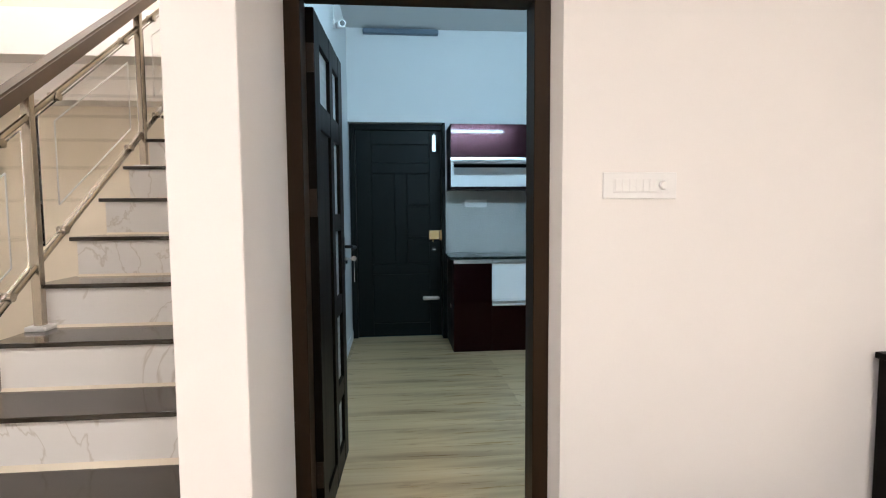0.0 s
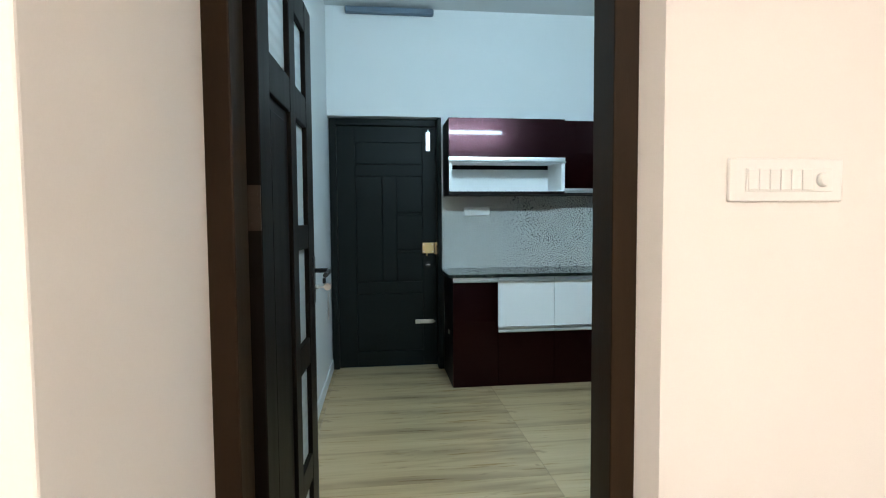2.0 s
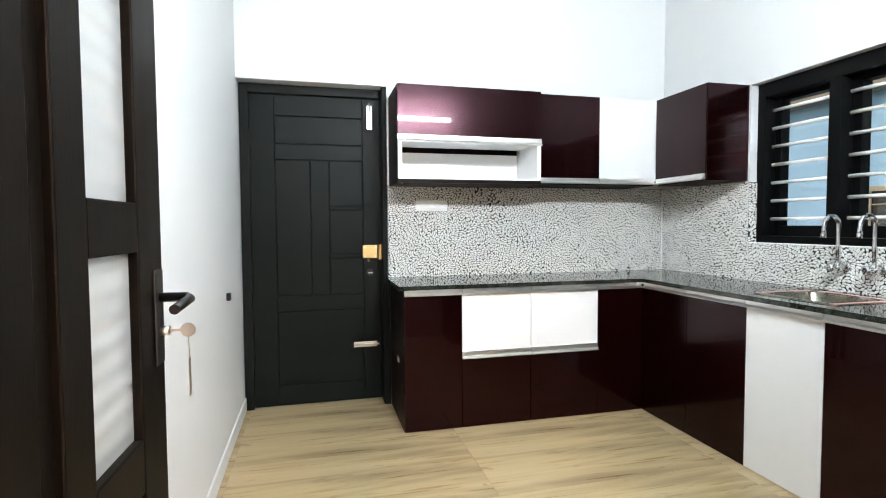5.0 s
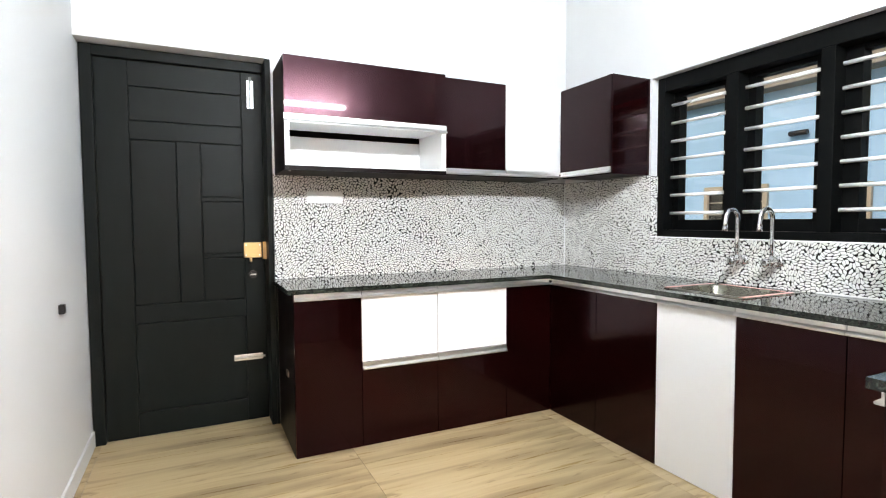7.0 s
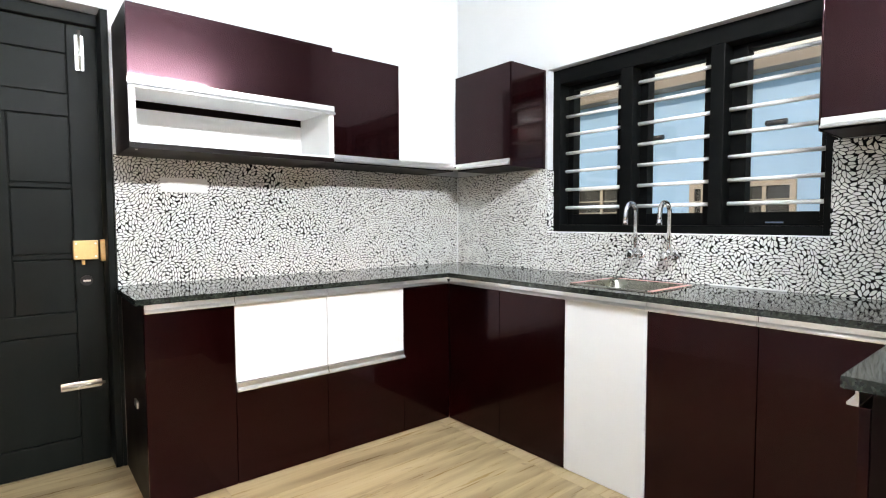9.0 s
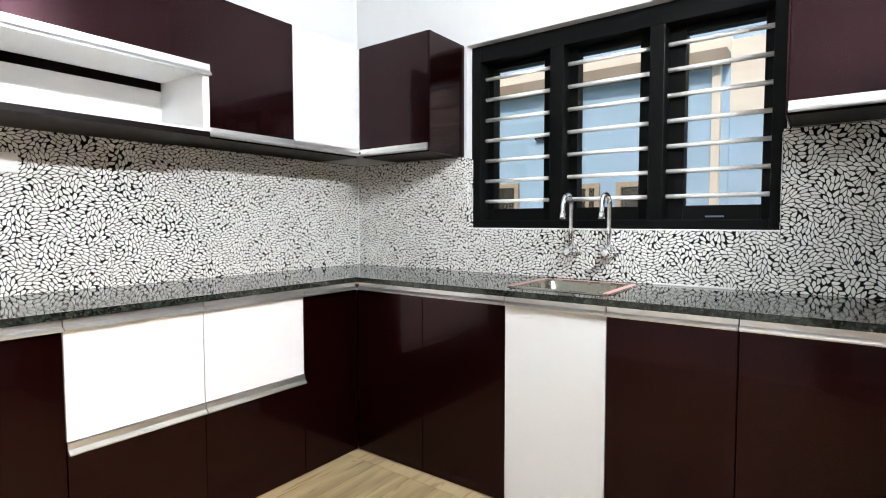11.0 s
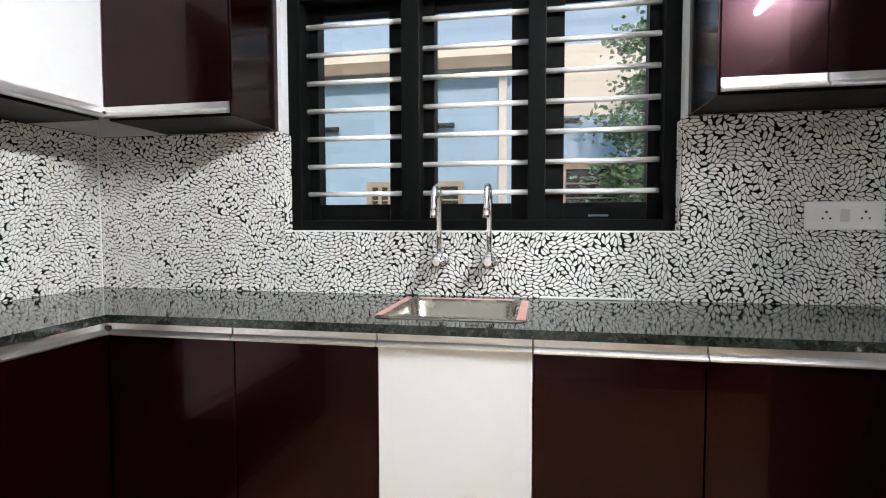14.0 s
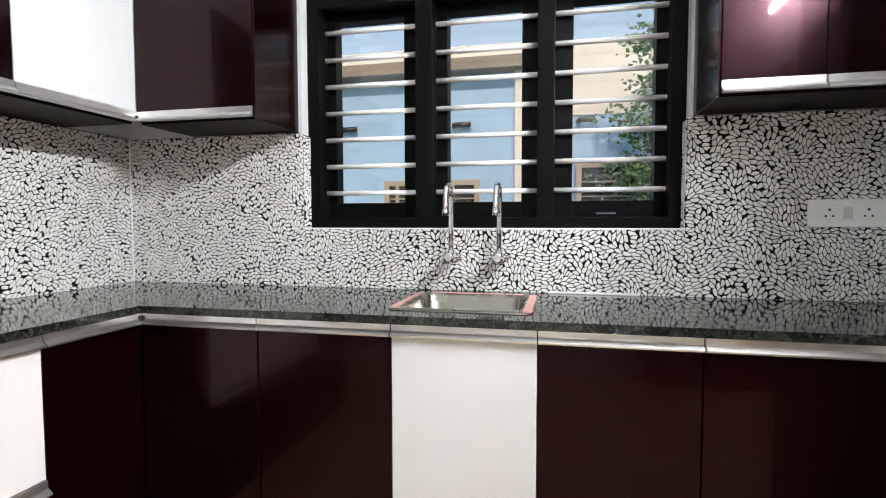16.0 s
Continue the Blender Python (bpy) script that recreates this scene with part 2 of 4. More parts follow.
def sweep(bm, points, radius, sides=10, closed_ends=True):
    """A round rod along points; radius may be one number or one for each point."""
    pts = [Vector(p) for p in points]
    rad = radius if isinstance(radius, (list, tuple)) else [radius] * len(pts)
    up = None
    rings = []
    for i, p in enumerate(pts):
        d = (pts[min(i + 1, len(pts) - 1)] - pts[max(i - 1, 0)]).normalized()
        if up is None:
            up = d.orthogonal().normalized()
        up = (up - d * up.dot(d)).normalized()
        side = d.cross(up)
        rings.append([bm.verts.new(p + (up * math.cos(2 * math.pi * k / sides) + side * math.sin(2 * math.pi * k / sides)) * rad[i]) for k in range(sides)])
    for r0, r1 in zip(rings, rings[1:]):
        for k in range(sides):
            bm.faces.new((r0[k], r0[(k + 1) % sides], r1[(k + 1) % sides], r1[k])).smooth = True
    if closed_ends:
        bm.faces.new(rings[0][::-1]), bm.faces.new(rings[-1])
    return bm


def thing(name, at, label, category, group="", kind=""):
    ob = new(name)
    ob.location = at
    ob.empty_display_size = 0.05
    ORIGIN[ob] = Vector(at)
    return tagged(ob, label, category, group, kind)


def part(name, bm, mat, parent, label=""):
    o = ORIGIN[parent]
    bm.transform(Matrix.Translation(-o))
    me = bpy.data.meshes.new(name)
    bm.to_mesh(me)
    bm.free()
    me.materials.append(mat)
    ob = new(name, me)
    ob.parent = parent
    ORIGIN[ob] = o
    return tagged(ob, label) if label else ob


def setting(name, bm, mat, label, category="wall"):
    me = bpy.data.meshes.new(name)
    bm.to_mesh(me)
    bm.free()
    me.materials.append(mat)
    ob = new(name, me)
    ORIGIN[ob] = Vector((0, 0, 0))
    return tagged(ob, label, category, kind="structure")


def single(name, bm, mat, at, label, category, group=""):
    o = Vector(at)
    bm.transform(Matrix.Translation(-o))
    me = bpy.data.meshes.new(name)
    bm.to_mesh(me)
    bm.free()
    me.materials.append(mat)
    ob = new(name, me)
    ob.location = o
    ORIGIN[ob] = o
    return tagged(ob, label, category, group)


# ---------------------------------------------------------------- plan (metres)
LEFT, RIGHT, BACK, BACKDOOR_Y = -0.26, 2.79, 5.02, 5.15    # kitchen wall faces
WALL0, WALL1 = 1.72, 1.93                                    # hall and kitchen faces of the wall between
HALL_L, HALL_R, HALL_B = -3.2, 3.4, -3.6                     # hall
TOP = 3.0                                                    # ceiling height
COUNTER = 0.86
WIN_Y0, WIN_Y1, WIN_Z0, WIN_Z1 = 2.78, 4.205, 1.09, 2.05     # window opening

# ---------------------------------------------------------------- structure
setting("floor_slab", solid((-3.6, 3.7, -3.9, 5.4, -0.25, -0.012)), JOINT, "concrete slab and tile bedding under the rooms", "floor")
setting("floor_hall", solid((HALL_L, HALL_R, HALL_B, WALL0, -0.011, 0.0)), HALLFLOOR, "polished cream tile floor of the hall", "floor")

setting("wall_north", solid((0.676, 3.02, BACK, 5.40, -0.012, TOP),
                            (-0.46, 0.676, BACK, 5.40, 2.125, TOP)),
        WALL, "white painted kitchen wall above splashback and cabinets")
setting("wall_west", solid((-0.45, LEFT, WALL1, 5.40, -0.012, TOP)), WALL, "plain white painted kitchen side wall")
setting("wall_east", solid((RIGHT, 3.02, 1.72, WIN_Y0, -0.012, TOP), (RIGHT, 3.02, WIN_Y1, BACK, -0.012, TOP),
                           (RIGHT, 3.02, WIN_Y0, WIN_Y1, -0.012, WIN_Z0), (RIGHT, 3.02, WIN_Y0, WIN_Y1, WIN_Z1, TOP)),
        WALL, "white painted kitchen wall with a wide window")
# the wall between hall and kitchen, two skins so that each room has its paint
OPEN0, OPEN1, OPEN_TOP = -0.192, 0.762, 2.06
mid = 1.84
setting("wall_south", solid((OPEN1, RIGHT, mid, WALL1, -0.012, TOP), (-0.45, OPEN0, mid, WALL1, -0.012, TOP),
                            (OPEN0, OPEN1, mid, WALL1, OPEN_TOP, TOP)),
        WALL, "white painted kitchen wall round the doorway")
setting("wall_hall", solid((OPEN1, HALL_R, WALL0, mid, -0.012, TOP), (OPEN0, OPEN1, WALL0, mid, OPEN_TOP, TOP)),
        HALL_WALL, "cream painted hall wall beside the kitchen doorway")
setting("wall_partition", solid((-0.367, -0.192, 1.23, mid, -0.012, TOP), bevel=0.004),
        HALL_WALL, "cream painted end of the wall between stairs and doorway")
setting("wall_stair_side", solid((-0.458, -0.452, WALL1 - 0.1, 4.7, 0, TOP + 1.5)), STAIR_WALL_SHADED, "cream painted wall beside the stairs")
setting("wall_hall_south", solid((HALL_L - 0.2, HALL_R + 0.2, HALL_B - 0.2, HALL_B, -0.012, TOP)), HALL_WALL, "plain cream hall wall")
setting("wall_hall_east", solid((HALL_R, HALL_R + 0.2, HALL_B, WALL0, -0.012, TOP)), HALL_WALL, "plain cream hall wall")
setting("wall_hall_west", solid((HALL_L - 0.2, HALL_L, HALL_B, 4.8, -0.012, TOP + 1.5)), HALL_WALL, "plain cream hall wall beyond the stairs")
setting("wall_stair_back", solid((HALL_L, -0.45, 4.6, 4.8, -0.012, TOP + 1.5)), STAIR_WALL_SHADED, "cream painted wall behind the stairs")
setting("beam", solid((HALL_L, -0.46, 4.36, 4.6, 2.16, 2.44), (HALL_L, -0.46, 4.12, 4.6, 2.44, 2.78)), HALL_WALL, "stepped cream ceiling beam behind the stairs", "beam")
setting("ceiling_kitchen", solid((-0.45, 3.02, WALL0, 5.40, TOP, TOP + 0.15)), CEIL, "flat white painted kitchen ceiling", "ceiling")
setting("ceiling_hall", solid((HALL_L - 0.2, HALL_R + 0.2, HALL_B - 0.2, WALL0, TOP, TOP + 0.15)), HALL_WALL, "flat cream hall ceiling", "ceiling")
setting("ceiling_stair", solid((HALL_L - 0.2, -0.45, WALL0, 4.8, TOP + 1.5, TOP + 1.65), (HALL_L - 0.2, -0.45, WALL0 - 0.1, WALL0, TOP + 0.15, TOP + 1.5)), HALL_WALL, "high cream ceiling over the stairwell", "ceiling")
# skirting of the kitchen's side wall
setting("baseboard", solid((LEFT, LEFT + 0.012, 2.0, BACKDOOR_Y - 0.005, 0.0, 0.085), bevel=0.002), WALL, "low white skirting along the kitchen wall", "baseboard")


# ---------------------------------------------------------------- doors
def back_door():
    d = thing("door_1", (0.2, BACKDOOR_Y, 0), "closed charcoal painted panelled back door with bolts and lock", "door", kind="structure")
    x0, x1, top = -0.255, 0.674, 2.122
    # third box: dark strip added for the shaded gap beside the base cabinet
    f = part("frame", solid((x0, x0 + 0.055, 5.12, 5.24, 0, top), (x1 - 0.03, x1, 5.016, 5.24, 0, top), (x1, 0.689, 5.016, 5.0195, 0, 0.86),
                            (x0 + 0.055, x1 - 0.03, 5.12, 5.24, top - 0.055, top), bevel=0.003), BACKDOOR, d)
    lx0, lx1, y = x0 + 0.058, x1 - 0.033, 5.145
    leaf = part("leaf", solid((lx0, lx1, y + 0.012, y + 0.04, 0.006, top - 0.058)), BACKDOOR, d)
    # rails and stiles stand proud of the recessed panels
    s = []
    xs0, xs1, xm0, xm1 = -0.045, 0.525, 0.18, 0.30
    for b in ((lx0, xs0, 0.006, top - 0.058), (xs1, lx1, 0.006, top - 0.058)):
        s.append((b[0], b[1], y, y + 0.013, b[2], b[3]))
    for z0, z1 in ((0.006, 0.14), (0.64, 0.74), (1.645, 1.745), (1.93, top - 0.058)):
        s.append((xs0, xs1, y, y + 0.013, z0, z1))
    s.append((xm0, xm1, y, y + 0.013, 0.74, 1.645))
    for z0, z1 in ((0.99, 1.012), (1.315, 1.337)):
        s.append((xm1, xs1, y, y + 0.013, z0, z1))
    for i, b in enumerate(s):
        part("rail" if i > 1 else "stile", solid(b, bevel=0.0035), BACKDOOR, d)
    # raised panels between
    for b in ((xs0, xm0, 0.74, 1.645), (xm1, xs1, 0.74, 0.99), (xm1, xs1, 1.012, 1.315), (xm1, xs1, 1.337, 1.645), (xs0, xs1, 1.745, 1.93), (xs0, xs1, 0.14, 0.64)):
        part("panel", solid((b[0] + 0.004, b[1] - 0.004, y + 0.003, y + 0.013, b[2] + 0.004, b[3] - 0.004), bevel=0.003), BACKDOOR, d)
    yb = y
    bolt = part("tower_bolt", solid((0.556, 0.592, yb - 0.006, yb, 1.86, 2.02), bevel=0.002), NICKEL, d, "nickel upper tower bolt")
    bm = sweep(bmesh.new(), [(0.574, yb - 0.012, 1.865), (0.574, yb - 0.012, 2.04)], 0.006)
    sweep(bm, [(0.574, yb - 0.012, 1.925), (0.574, yb - 0.034, 1.925)], 0.005)
    part("rod", bm, NICKEL, bolt)
    bolt = part("tower_bolt", solid((0.452, 0.612, yb - 0.006, yb, 0.372, 0.408), bevel=0.002), NICKEL, d, "nickel lower bolt")
    bm = sweep(bmesh.new(), [(0.456, yb - 0.012, 0.39), (0.625, yb - 0.012, 0.39)], 0.006)
    sweep(bm, [(0.52, yb - 0.012, 0.39), (0.52, yb - 0.034, 0.39)], 0.005)
    part("rod", bm, NICKEL, bolt)
    lock = part("lock", solid((0.518, 0.618, yb - 0.028, yb, 0.985, 1.075), bevel=0.004), BRASS, d, "brass rim lock case")
    part("strike", solid((0.624, 0.662, yb - 0.03, yb + 0.0, 0.975, 1.078), bevel=0.003), BRASS, lock)
    bm = bmesh.new()
    for z in (1.0, 1.06):
        for x in (0.53, 0.606):
            sweep(bm, [(x, yb - 0.0275, z), (x, yb - 0.031, z)], 0.0045, 8)
    part("screw", bm, NICKEL, lock)
    part("latch", solid((0.55, 0.562, yb - 0.036, yb - 0.005, 0.962, 0.985), bevel=0.002), BRASS, lock)
    bm = sweep(bmesh.new(), [(0.568, yb, 0.885), (0.568, yb - 0.012, 0.885)], 0.024, 18)
    ks = part("keyhole_plate", bm, BLACK, d, "round black keyhole plate")
    part("key", solid((0.553, 0.583, yb - 0.02, yb - 0.012, 0.881, 0.889), bevel=0.001), NICKEL, ks)


def hall_door():
    """The glazed door that stands open against the kitchen wall."""
    fr = thing("door_2", (0.28, 1.84, 0), "dark brown door frame with an open part-glazed wooden door", "door", kind="structure")
    for x0, x1 in ((-0.194, -0.138), (0.676, 0.735)):
        part("jamb", solid((x0, x1, 1.778, 1.893, 0, 2.055), bevel=0.004), FRAMEWOOD, fr)
    part("head", solid((-0.138, 0.676, 1.778, 1.893, 2.005, 2.055), bevel=0.004), FRAMEWOOD, fr)
    part("reveal", prism(bmesh.new(), [(0.7615, 1.7205), (0.7352, 1.785), (0.7352, 1.929), (0.7615, 1.929)], "z", 0, 2.055), HALL_WALL, fr, "cream plaster reveal")
    # leaf, built along y at x 0..0.036 then turned slightly
    leaf = thing("door_leaf", (-0.145, 1.90, 0), "open dark wooden door with a column of frosted panes", "door", kind="structure")
    W, H, T = 0.715, 2.0, 0.036
    m = Matrix.Translation((-0.145, 1.90, 0)) @ Matrix.Rotation(radians(-2.2), 4, "Z")

    def leafpart(name, boxes, mat, parent=None, label="", bevel=0.003):
        bm = solid(*boxes, bevel=bevel)
        bm.transform(m)
        return part(name, bm, mat, parent or leaf, label)
    y = (0.0, 0.105, 0.345, 0.425, 0.60, W)
    panes = ((0.12, 0.36), (0.45, 0.77), (0.86, 1.17), (1.25, 1.58))
    z0 = 0.008
    leafpart("stile", [(0, T, y[0], y[1], z0, H)], DARKWOOD)
    leafpart("stile", [(0, T, y[2], y[3], z0, H)], DARKWOOD)
    leafpart("stile", [(0, T, y[4], y[5], z0, H)], DARKWOOD)
    for a, b in ((z0, 0.12), (1.58, 1.68), (1.90, H)):
        leafpart("rail", [(0.001, T - 0.001, y[1], y[2], a, b), (0.001, T - 0.001, y[3], y[4], a, b)], DARKWOOD)
    for a, b in ((0.36, 0.45), (0.77, 0.86), (1.17, 1.25)):
        leafpart("rail", [(0.001, T - 0.001, y[3], y[4], a, b)], DARKWOOD)
    leafpart("panel", [(0.012, T - 0.012, y[1], y[2], 0.12, 1.58)], DARKWOOD, bevel=0)
    leafpart("panel", [(0.008, T - 0.008, y[1] + 0.03, y[2] - 0.03, 0.15, 1.55)], DARKWOOD, bevel=0.006)
    for a, b in panes + ((1.68, 1.90),):
        leafpart("pane", [(0.014, 0.020, y[3], y[4], a, b)], FROST, label="frosted reeded glass pane", bevel=0)
    leafpart("pane", [(0.014, 0.020, y[1], y[2], 1.68, 1.90)], FROST, label="frosted reeded glass pane", bevel=0)
    # handle, cylinder and key near the free edge
    plate = leafpart("handle_plate", [(T, T + 0.005, W - 0.055, W - 0.012, 0.965, 1.135)], BLACK, label="black handle plate")
    bm = sweep(bmesh.new(), [(T + 0.004, W - 0.033, 1.085), (T + 0.05, W - 0.033, 1.085), (T + 0.058, W - 0.045, 1.083), (T + 0.058, W - 0.14, 1.078)], 0.0085)
    bm.transform(m)
    part("lever", bm, BLACK, plate)
    bm = sweep(bmesh.new(), [(T + 0.004, W - 0.033, 1.025), (T + 0.02, W - 0.033, 1.025)], 0.009, 14)
    bm.transform(m)
    part("cylinder", bm, NICKEL, plate)
    bm = solid((T + 0.02, T + 0.042, W - 0.0345, W - 0.0315, 1.0225, 1.0275))
    sweep(bm, [(T + 0.050, W - 0.0345, 1.025), (T + 0.050, W - 0.0315, 1.025)], 0.013, 16)
    bm.transform(m)
    part("key", bm, NICKEL, plate, "nickel key left in the lock")
    bm = solid((T + 0.050, T + 0.052, W - 0.04, W - 0.026, 0.905, 0.975), bevel=0.0008)
    sweep(bm, [(T + 0.051, W - 0.033, 0.972), (T + 0.051, W - 0.033, 1.014)], 0.0012, 6)
    bm.transform(m)
    part("key_tag", bm, NICKEL, plate, "narrow key tag hanging from the key")
    for z in (0.25, 1.293, 1.82):
        bm = solid((0.002, 0.0345, -0.0022, 0.001, z - 0.052, z + 0.052))
        bm.transform(m)
        hinge = part("hinge", bm, HINGE, leaf, "bronzed steel butt hinge")
        for k in range(5):
            a = z - 0.052 + 0.0209 * k
            bm = sweep(bmesh.new(), [(-0.004, 0.0, a), (-0.004, 0.0, a + 0.0199)], 0.0072, 10)
            bm.transform(m)
            part("knuckle", bm, HINGE, hinge)
        for dz in (-0.034, 0.0, 0.034):
            for dx in (0.012, 0.026):
                bm = sweep(bmesh.new(), [(dx, -0.002, z + dz), (dx, -0.0036, z + dz)], 0.0034, 8)
                bm.transform(m)
                part("screw", bm, HINGE, hinge)


back_door()
hall_door()


# ---------------------------------------------------------------- window
def window():
    w = thing("window_1", (2.88, 3.49, WIN_Z0), "black wooden three-bay window with white horizontal bars", "window", kind="structure")
    x0, x1 = 2.84, 2.925
    part("window_frame", solid((x0, x1, WIN_Y0, 2.832, WIN_Z0, WIN_Z1), (x0, x1, 4.153, WIN_Y1, WIN_Z0, WIN_Z1), bevel=0.003), WINBLACK, w)
    part("bottom_rail", solid((x0, x1, 2.832, 4.153, WIN_Z0, 1.134), bevel=0.003), WINBLACK, w)
    part("top_rail", solid((x0, x1, 2.832, 4.153, 1.965, WIN_Z1), bevel=0.003), WINBLACK, w)
    bays = ((3.753, 4.153), (3.288, 3.684), (2.832, 3.226))
    for a, b in ((3.684, 3.753), (3.226, 3.288)):
        part("mullion", solid((x0, x1, a, b, 1.134, 1.965), bevel=0.003), WINBLACK, w)
    for (a, b), (p, q) in zip(bays, ((3.823, 4.118), (3.351, 3.644), (2.868, 3.160))):
        sash = part("sash", solid((2.926, 2.992, a - 0.03, p, 1.115, 1.985), (2.926, 2.992, q, b + 0.03, 1.115, 1.985),
                                  (2.927, 2.991, p, q, 1.115, 1.196), (2.927, 2.991, p, q, 1.938, 1.985), bevel=0.002), WINBLACK, w)
        g = part("pane", solid((2.972, 2.977, p, q, 1.196, 1.938)), GLASS, sash, "clear glass pane")
        g.visible_shadow = False
        for k in range(7):
            z = 1.236 + 0.109 * k
            part("bar", sweep(bmesh.new(), [(2.905, a - 0.004, z), (2.905, b + 0.004, z)], 0.0098, 12), BARWHITE, w, "white painted steel bar")
    part("sill", solid((RIGHT - 0.014, x0, WIN_Y0 + 0.011, WIN_Y1 - 0.011, WIN_Z0 - 0.001, WIN_Z0 + 0.004), bevel=0.001), BARWHITE, w, "thin white sill edge")
    part("latch", solid((2.922, 2.93, 3.0, 3.07, 1.145, 1.152)), BATTEN, w)


window()

# ---------------------------------------------------------------- cabinets
def lip(front, z, axis, a, b, out, k=1.0):
    """Aluminium J-profile along a door edge; front is the door's face, out the outward sign."""
    prof = [(0.0, 0.0), (0.019, 0.0), (0.020, 0.005), (0.012, 0.012), (0.006, 0.016), (0.006, 0.036), (0.0, 0.036)]
    pts = [(front + out * u, z + w * k) for u, w in prof]
    return prism(bmesh.new(), pts, axis, a, b)


def run_box(along, a, b, f, g, z0, z1):
    """A box with extent a..b along the run's axis and f..g across it."""
    return (a, b, f, g, z0, z1) if along == "x" else (f, g, a, b, z0, z1)


def unit(name, along, a, b, front, back, z0, z1, doors, label, cat="cabinet", group="", out=-1):
    """One cabinet: a carcass and fronts. doors: (a, b, z0, z1, material, lip position or None)."""
    c = thing(name, (run_box(along, (a + b) / 2, 0, (front + back) / 2, 0, 0, 0)[0 if along == "x" else 2] if along == "x" else (front + back) / 2,
                     (front + back) / 2 if along == "x" else (a + b) / 2, z0), label, cat, group)
    t = 0.019
    inner = front - out * (t + 0.002)
    part("body", solid(run_box(along, a + 0.0008, b - 0.0008, inner, back, z0, z1)), CARCASS, c)
    for da, db, dz0, dz1, mat, where in doors:
        d = part("door", solid(run_box(along, da + 0.0015, db - 0.0015, front - out * t, front, dz0, dz1), bevel=0.0012), mat, c,
                 "white gloss door" if mat is WHITE else "maroon gloss door")
        if where is not None:
            part("handle", lip(front, where, along, da + 0.002, db - 0.002, out), ALU, d, "aluminium profile handle")
    return c


BASE_TOP = 0.836
FY, FX = 4.487, 2.252            # fronts of the two visible base runs
G1 = "base cabinets of the kitchen"
unit("base_cabinet", "x", 0.690, 1.036, FY, BACK, 0.0, BASE_TOP, [(0.690, 1.036, 0.004, 0.800, MAROON, 0.800)],
     "maroon gloss base cabinet at the end beside the back door", "base cabinet", G1)
for a, b in ((1.036, 1.475), (1.475, 1.930)):
    unit("base_cabinet", "x", a, b, FY, BACK, 0.0, BASE_TOP,
         [(a, b, 0.456, 0.800, WHITE, 0.800), (a, b, 0.004, 0.416, MAROON, 0.418)],
         "base cabinet with white upper front and maroon lower front", "base cabinet", G1)
unit("base_cabinet", "x", 1.930, FX + 0.02, FY, BACK, 0.0, BASE_TOP, [(1.930, FX, 0.004, 0.800, MAROON, 0.800)],
     "maroon gloss blind corner base cabinet", "base cabinet", G1)
for a, b, m in ((4.077, FY - 0.002, MAROON), (3.660, 4.077, MAROON), (3.256, 3.660, WHITE), (2.853, 3.256, MAROON), (2.455, 2.853, MAROON)):
    unit("base_cabinet", "y", a, b, FX, RIGHT - 0.01 if m is not WHITE else 2.30, 0.0, BASE_TOP, [(a, b, 0.004, 0.800, m, 0.800)],
         "white gloss sink cabinet under the granite worktop" if m is WHITE else "maroon gloss base cabinet under the granite worktop", "base cabinet", G1)
# third run, along the doorway wall
unit("base_cabinet", "x", 1.55, 2.24, 2.435, WALL1 + 0.005, 0.0, BASE_TOP, [(1.55, 2.24, 0.004, 0.800, MAROON, 0.800)],
     "maroon gloss base cabinet on the doorway wall", "base cabinet", G1, out=1)
# small nickel latch keep on the end panel
single("bolt_keep", solid((0.682, 0.6895, 4.66, 4.72, 0.375, 0.405), bevel=0.0015), NICKEL, (0.686, 4.69, 0.375), "small nickel bolt keep on the cabinet end", "bolt keep")

single("corner_cap", solid((2.236, 2.262, 4.466, 4.492, 0.801, 0.826), bevel=0.003), BLACK, (2.25, 4.48, 0.80), "black corner cap where the aluminium profiles meet", "corner cap", "profile corner caps")
single("corner_cap", solid((2.474, 2.498, 4.684, 4.708, 1.478, 1.50), bevel=0.003), BLACK, (2.486, 4.696, 1.478), "black corner cap where the aluminium profiles meet", "corner cap", "profile corner caps")

# worktop of three legs with a hole for the sink
HX0, HX1, HY0, HY1 = 2.352, 2.668, 3.305, 3.668
bm = bmesh.new()
z0, z1 = BASE_TOP, COUNTER
EX, EY = 2.232, 4.468
for b in ((0.660, EX, EY, BACK - 0.013), (EX, RIGHT - 0.012, HY1, BACK - 0.013), (EX, HX0, HY0, HY1), (HX1, RIGHT - 0.012, HY0, HY1),
          (EX, RIGHT - 0.012, 2.46, HY0), (1.53, RIGHT - 0.012, WALL1 + 0.003, 2.46)):
    box(bm, *b, z0, z1)
bmesh.ops.remove_doubles(bm, verts=bm.verts[:], dist=0.0001)
top = single("worktop", bm, GRANITE, (1.6, 4.7, z0), "polished dark green granite worktop on the base cabinets", "worktop")
ORIGIN[top] = Vector((1.6, 4.7, z0))


def rounded(cx, cy, w, d, r, k=6):
    out = []
    for sx, sy, a0 in ((1, 1, 0), (-1, 1, 90), (-1, -1, 180), (1, -1, 270)):
        for i in range(k + 1):
            a = radians(a0 + 90 * i / k)
            out.append((cx + sx * (w / 2 - r) + r * math.cos(a), cy + sy * (d / 2 - r) + r * math.sin(a)))
    return out


